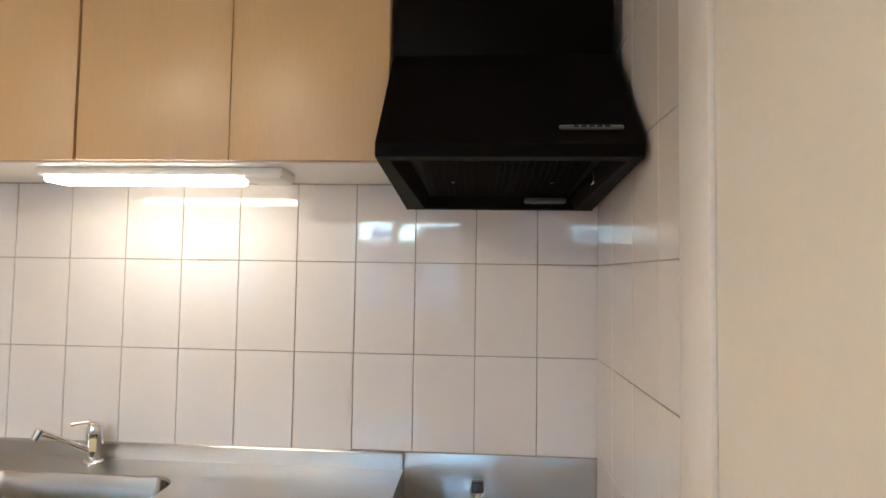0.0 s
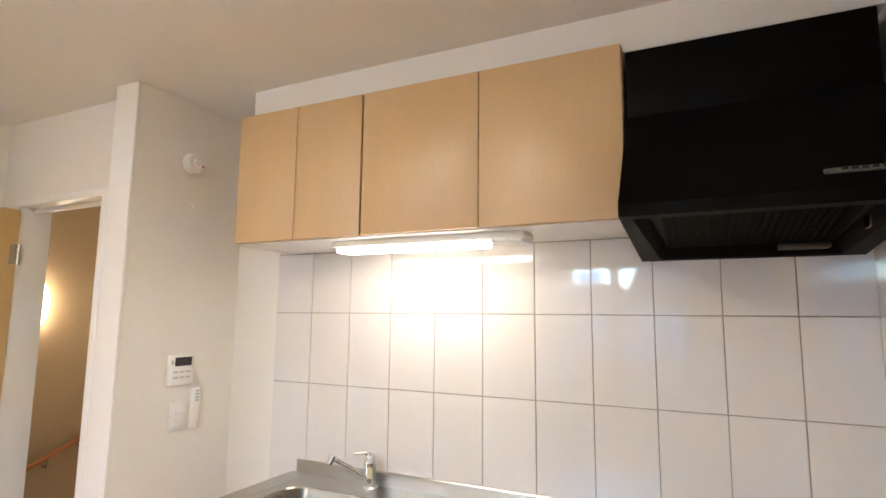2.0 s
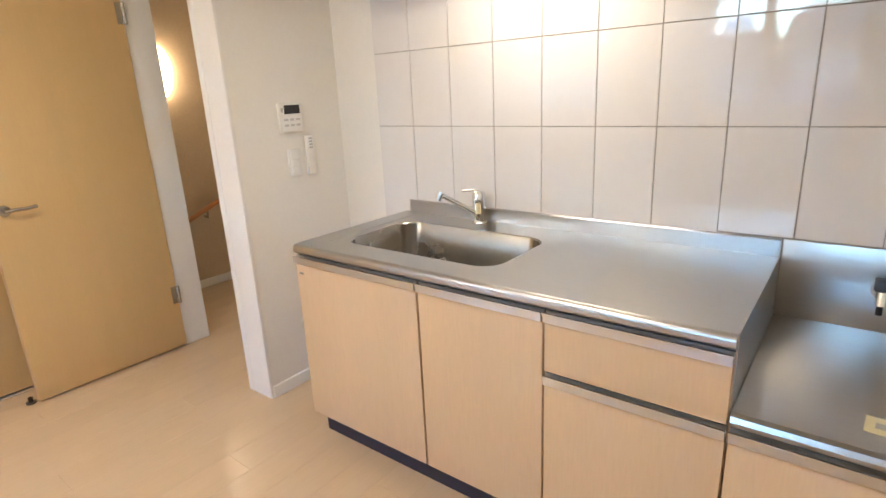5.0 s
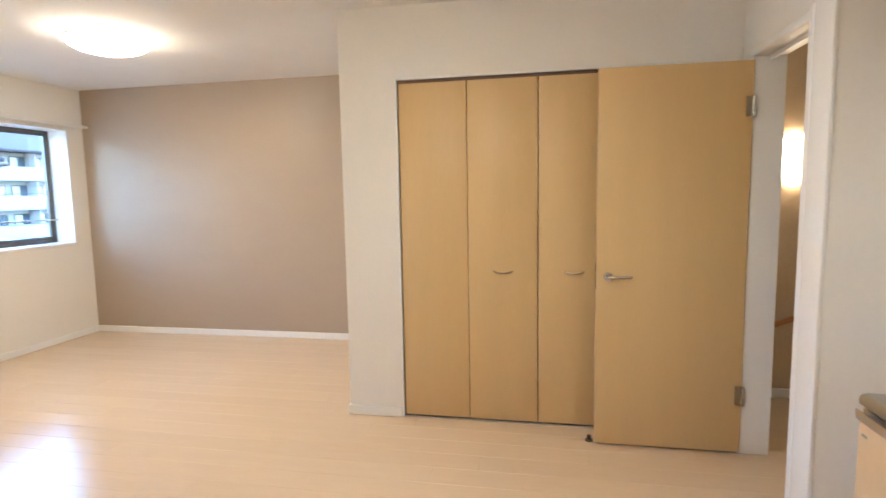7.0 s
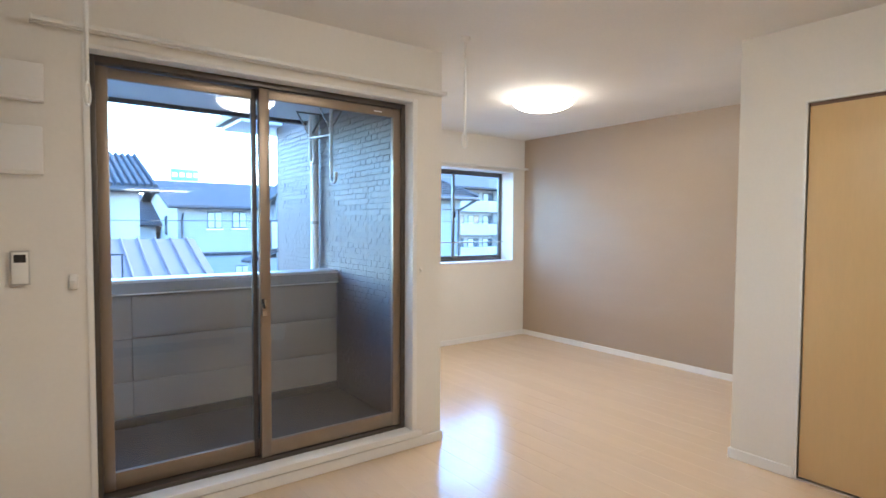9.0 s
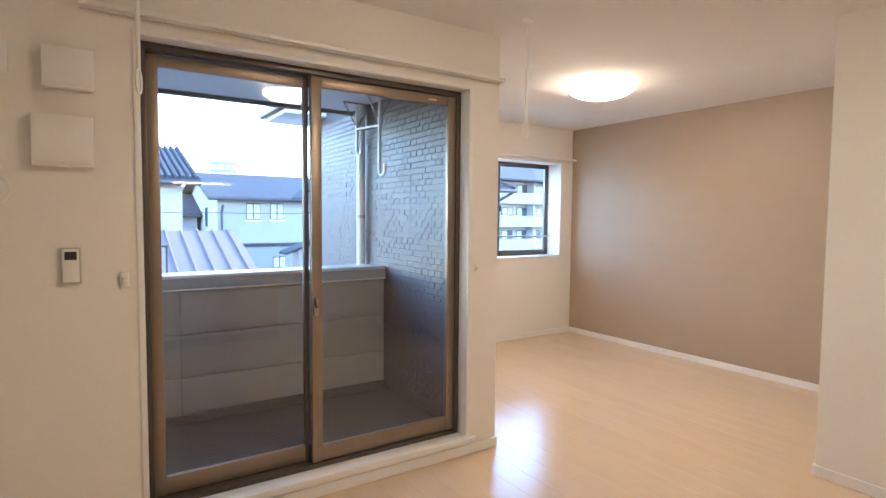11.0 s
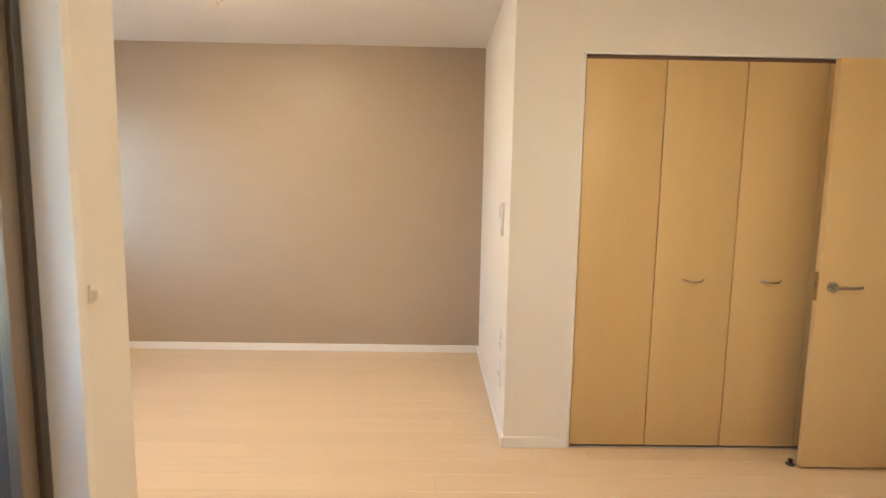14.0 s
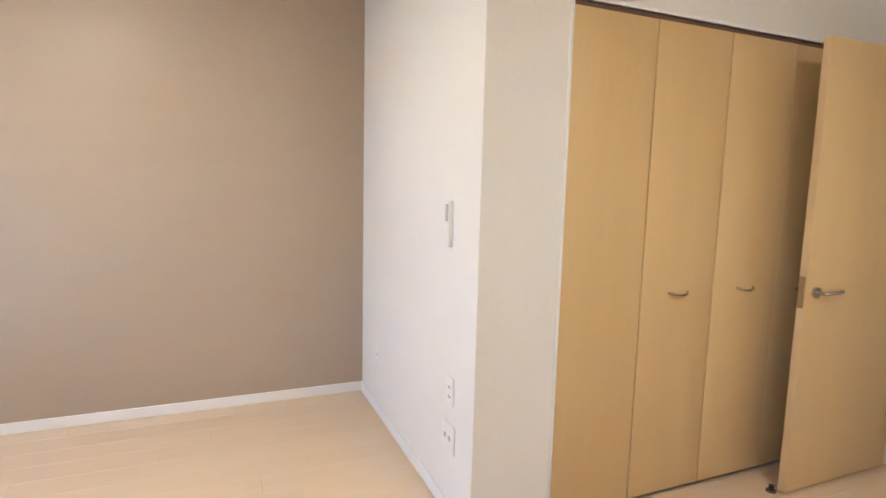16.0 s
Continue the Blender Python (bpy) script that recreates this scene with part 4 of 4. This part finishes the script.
def hip_house(x0, x1, y0, y1, eave_z, rise, over, label):
    """A house under a hipped roof whose ridge runs along x; y1 is the face towards the balcony."""
    h = thing("house", (x0 + x1) / 2, (y0 + y1) / 2, GZ, label, "house")
    w, d, e = (x1 - x0) / 2, (y1 - y0) / 2, eave_z - GZ
    box("wall", -w, w, -d, d, 0, e, HOUSEBLUE, h)
    a, b = w + over, d + over
    bm = bmesh.new()
    for z in (e, e + 0.10):
        for px, py in ((-a, -b), (a, -b), (a, b), (-a, b)):
            bm.verts.new((px, py, z))
    for px in (-a + b, a - b):
        bm.verts.new((px, 0, e + 0.10 + rise))
    bm.verts.ensure_lookup_table()
    for f in ((3, 2, 1, 0), (0, 1, 5, 4), (1, 2, 6, 5), (2, 3, 7, 6), (3, 0, 4, 7), (4, 5, 9, 8), (6, 7, 8, 9), (5, 6, 9), (7, 4, 8)):
        bm.faces.new([bm.verts[i] for i in f])
    bmesh.ops.recalc_face_normals(bm, faces=bm.faces)
    roof = part("roof", bm, ROOFGREY, h, "hipped dark tile roof")
    bm = bmesh.new()
    for k in range(1, 14):
        q = k / 14
        rod(bm, (-a + b * q, b * (1 - q), e + 0.12 + rise * q), (a - b * q, b * (1 - q), e + 0.12 + rise * q), 0.035, 6)
    part("tile_courses", bm, ROOFGREY, roof)
    bm = bmesh.new()
    for sx in (-1, 1):
        rod(bm, (sx * a, b, e + 0.12), (sx * (a - b), 0, e + 0.14 + rise), 0.07, 8)
    part("hip_ridges", bm, ROOFGREY, roof)
    part("gutter", rod(bmesh.new(), (-a, b + 0.05, e + 0.02), (a, b + 0.05, e + 0.02), 0.06, 10), BLACKFRAME, h, "", True)
    box("eave_trim", -w - 0.02, w + 0.02, d, d + 0.03, e - 0.36, e - 0.32, BLACKFRAME, h)
    part("downspout", tube(bmesh.new(), [(-a + 0.1, b, e - 0.02), (-w + 0.08, d + 0.06, e - 0.35), (-w + 0.08, d + 0.06, 0)], 0.045, 10), BLACKFRAME, h, "", True)
    # gabled wing with its window and porch on the end
    back, front = -d, -d + 0.62
    part("wing_wall", prism(bmesh.new(), [(w, 0), (w + 1.84, 0), (w + 1.84, e + 0.02), (w + 0.95, e + 0.90), (w, e)], "y", back, front), HOUSEBLUE, h)
    for sgn in (-1, 1):
        part("wing_roof", prism(bmesh.new(), [(w + 0.95, e + 1.05), (w + 0.95 + sgn * 1.38, e - 0.28), (w + 0.95 + sgn * 1.38, e - 0.34), (w + 0.95, e + 0.95)], "y", back - 0.1, front + 0.32), ROOFGREY, h)
    wf = box("window", w + 1.62, w + 2.06, front, front + 0.06, 0.60 - GZ, 1.55 - GZ, BLACKFRAME, h, 0.01)
    box("pane", w + 1.68, w + 2.0, front + 0.061, front + 0.07, 0.66 - GZ, 1.49 - GZ, CURTAIN, wf)
    part("porch_roof", prism(bmesh.new(), [(w + 1.84, 0.56 - GZ), (w + 2.75, 0.22 - GZ), (w + 2.75, 0.29 - GZ), (w + 1.84, 0.66 - GZ)], "y", back, front + 0.2), ROOFGREY, h, "small lean-to porch roof")
    box("porch_wall", w + 1.84, w + 2.32, back, front, 0, 0.36 - GZ, HOUSEWHITE, h)
    return h


hip_house(-11.2, -7.60, -16.6, -13.5, 2.27, 1.1, 0.42, "blue-grey house under a hipped dark tile roof")
sg = thing("roof_sign", -7.85, -40, GZ, "blue and white rooftop sign far behind", "sign")
box("board", -0.9, 0.9, -0.1, 0.1, 7.6, 8.42, SIGNBLUE, sg, 0.02)
for k in range(4):
    box("sign_bar", -0.85 + 0.45 * k, -0.55 + 0.45 * k, 0.1, 0.12, 7.85, 8.15, TRIM, sg)
for q in (-0.7, 0.7):
    box("post", q - 0.06, q + 0.06, -0.06, 0.06, 0, 7.6, DARKBRONZE, sg)
apt = thing("apartment_building", -48.0, -53.0, GZ, "white apartment block with long balconies", "building")
box("wall", -11, 11, -4, 4, 0, 8.9, HOUSEWHITE, apt)
part("roof", prism(bmesh.new(), [(-4.6, 8.9), (5.9, 8.9), (5.9, 9.1), (0.6, 11.2), (-4.6, 9.1)], "x", -11.4, 11.4), ROOFGREY, apt, "sloping grey roof")
for k in range(3):
    box("balcony", -11, 11, 4.0, 5.4, 2.72 * k + 0.83, 2.72 * k + 2.13, HOUSEWHITE, apt)
    for j in range(9):
        wf = box("window", -10.2 + 2.3 * j, -8.5 + 2.3 * j, 4.0, 4.06, 2.72 * k + 1.3, 2.72 * k + 3.15, BLACKFRAME, apt)
        box("pane", -10.1 + 2.3 * j, -9.4 + 2.3 * j, 4.06, 4.09, 2.72 * k + 1.4, 2.72 * k + 3.05, PANEDARK, wf)
        box("pane", -9.3 + 2.3 * j, -8.6 + 2.3 * j, 4.06, 4.09, 2.72 * k + 1.4, 2.72 * k + 3.05, CURTAIN, wf)
    for j in range(4):
        box("divider", -11 + 7.3 * j, -10.85 + 7.3 * j, 4.0, 5.3, 2.72 * k + 2.13, 2.72 * k + 3.5, HOUSEWHITE, apt)
wire = thing("utility_line", -14, -8, 0, "thin black overhead cable between concrete poles", "utility line")
for q in (0.0, 26.0):
    part("pole", rod(bmesh.new(), (q, 0, GZ), (q, 0, 2.2), 0.12, 16, 0.09), HOUSEGREY, wire, "concrete pole", True)
part("strand", tube(bmesh.new(), [(k * 2.0, 0, 1.45 + 0.0035 * (k - 6.5) ** 2) for k in range(14)], 0.006, 6), BLACKFRAME, wire, "", True)
rl = thing("roof_railing", -0.35, -9.0, GZ, "small dark railing on the low roof", "railing")
box("top_rail", -0.5, 0.5, -0.02, 0.02, 4.10, 4.13, BLACKFRAME, rl)
for q in (-0.48, -0.16, 0.16, 0.48):
    box("post", q - 0.012, q + 0.012, -0.012, 0.012, 0, 4.10, BLACKFRAME, rl)

# ---- pieces: wall tiles, floor boards, brick tiles ----
def piece(name, me, x, y, z, parent):
    ob = new(name, me)
    ob.parent = parent
    ob.location = (x, y, z)
    return ob


def mesh_of(name, bm, material):
    me = bpy.data.meshes.new(name)
    bm.to_mesh(me)
    bm.free()
    me.materials.append(material)
    return me


cache = {}


def tile_mesh(w, h, axis):
    key = (round(w, 4), round(h, 4), axis)
    if key not in cache:
        bm = bmesh.new()
        if axis == "y":
            cuboid(bm, 0, w, -0.006, 0.0, 0, h, 0.0012, 1)
        else:
            cuboid(bm, -0.006, 0.0, 0, w, 0, h, 0.0012, 1)
        cache[key] = mesh_of("tile", bm, TILE)
    return cache[key]


TW, TH, G = 0.2086, 0.3128, 0.003
ROWS_Z = [0.595, 0.907, 1.220, 1.533, 1.846, 2.159, 2.470]
grout = structure(part("tiled_wall", cuboid(bmesh.new(), X_TILE - 11 * TW, X_TILE - 0.004, Y_KITCHEN - 0.004, Y_KITCHEN - 0.0005, 0.66, 1.806), GROUT), "pale pink-white glazed kitchen wall tiles", "wall")
for c in range(11):
    for a, b in ((0.893 if c < 4 else 0.66, 1.220), (1.220, 1.533), (1.533, 1.804)):
        piece("tile", tile_mesh(TW - G, b - a - G, "y"), X_TILE - (c + 1) * TW + G / 2, Y_KITCHEN - 0.003, a + G / 2, grout)
grout2 = structure(part("tiled_side_wall", cuboid(bmesh.new(), X_TILE - 0.004, X_TILE - 0.0005, 1.306, Y_KITCHEN - 0.009, 0.0, CEIL - 0.001), GROUT), "pale glazed tiles on the side wall", "wall")
ys = [Y_KITCHEN - 0.009 - k * TW for k in range(4)] + [1.306]
for a, b in zip(ys[1:], ys):
    for z0, z1 in zip([0.0, 0.282] + ROWS_Z, [0.282] + ROWS_Z + [CEIL - 0.001]):
        piece("tile", tile_mesh(b - a - G, z1 - z0 - G, "x"), X_TILE - 0.003, a + G / 2, z0 + G / 2, grout2)
structure(box("trim_tile_edge", X_TILE - 0.014, X_TILE, 1.165, 1.3055, 0, CEIL - 0.001, TRIM, None, 0.004), "white edge trim beside the tiles", "trim")

PW = 0.1515
for c in range(36):
    xa = X_ACCENT - 0.02 + c * PW
    if xa > 0.6:
        break
    y = -4.12 - 0.45 * (c % 4) - 0.11 * (c % 3)
    while y < 2.62:
        a, b = max(y, -4.12 if xa + PW < X_BUMP + 0.1 else -1.96), min(y + 1.82, 2.62)
        if b - a > 0.02:
            key = ("plank", round(b - a, 3))
            if key not in cache:
                cache[key] = mesh_of("floor_board", cuboid(bmesh.new(), 0.0003, PW - 0.0003, 0.0003, b - a - 0.0003, -0.012, 0.0, 0.0006, 1), FLOOR)
            piece("floor_board", cache[key], xa, a, 0, floor)
        y += 1.82

brick_wall = structure(part("wall_brick", cuboid(bmesh.new(), X_BRICK - 0.012, X_BRICK - 0.004, -4.40, -2.12, GZ, 2.45), JOINT), "brown-grey textured brick tile wall of the balcony", "wall")
BW, BH = 0.080, 0.040


def brick_shape(bm, y0, y1, z0, z1, x=0.0):
    """A split-face brick tile: proud along its lower edge, slanting back to the top, uneven from side to side."""
    lo, side = random.uniform(0.0045, 0.0075), random.uniform(-0.0025, 0.0025)
    pts = [(x - 0.004, y0, z0), (x - 0.004, y1, z0), (x - 0.004, y1, z1), (x - 0.004, y0, z1),
           (x + lo + side, y0, z0), (x + lo - side, y1, z0), (x + 0.003 - side * 0.5, y1, z1), (x + 0.003 + side * 0.5, y0, z1)]
    v = [bm.verts.new(p) for p in pts]
    for f in ((4, 5, 6, 7), (7, 6, 2, 3), (0, 1, 5, 4), (1, 2, 6, 5), (3, 0, 4, 7)):
        bm.faces.new([v[i] for i in f])
    return bm


brick_meshes = [mesh_of("brick", brick_shape(bmesh.new(), 0.001, BW - 0.001, 0.001, BH - 0.001), BRICK) for k in range(8)]
rest, made = bmesh.new(), 0
for j in range(56):
    for k in range(30):
        y, z = -2.125 - BW - k * BW + (BW / 2 if j % 2 else 0), 0.105 + j * BH
        if y > -2.15 or y < -4.4 or z + BH > 2.295:
            continue
        end = min(y + BW, -2.122)
        if 1.0 < z and y + BW < -2.122 and y > -3.04 and made < 300:
            piece("brick", random.choice(brick_meshes), X_BRICK, y, z, brick_wall)
            made += 1
        else:
            brick_shape(rest, y + 0.001, end - 0.001, z + 0.001, z + BH - 0.001, X_BRICK)
tagged(part("brick_field", rest, BRICK, brick_wall), kind="stuff")
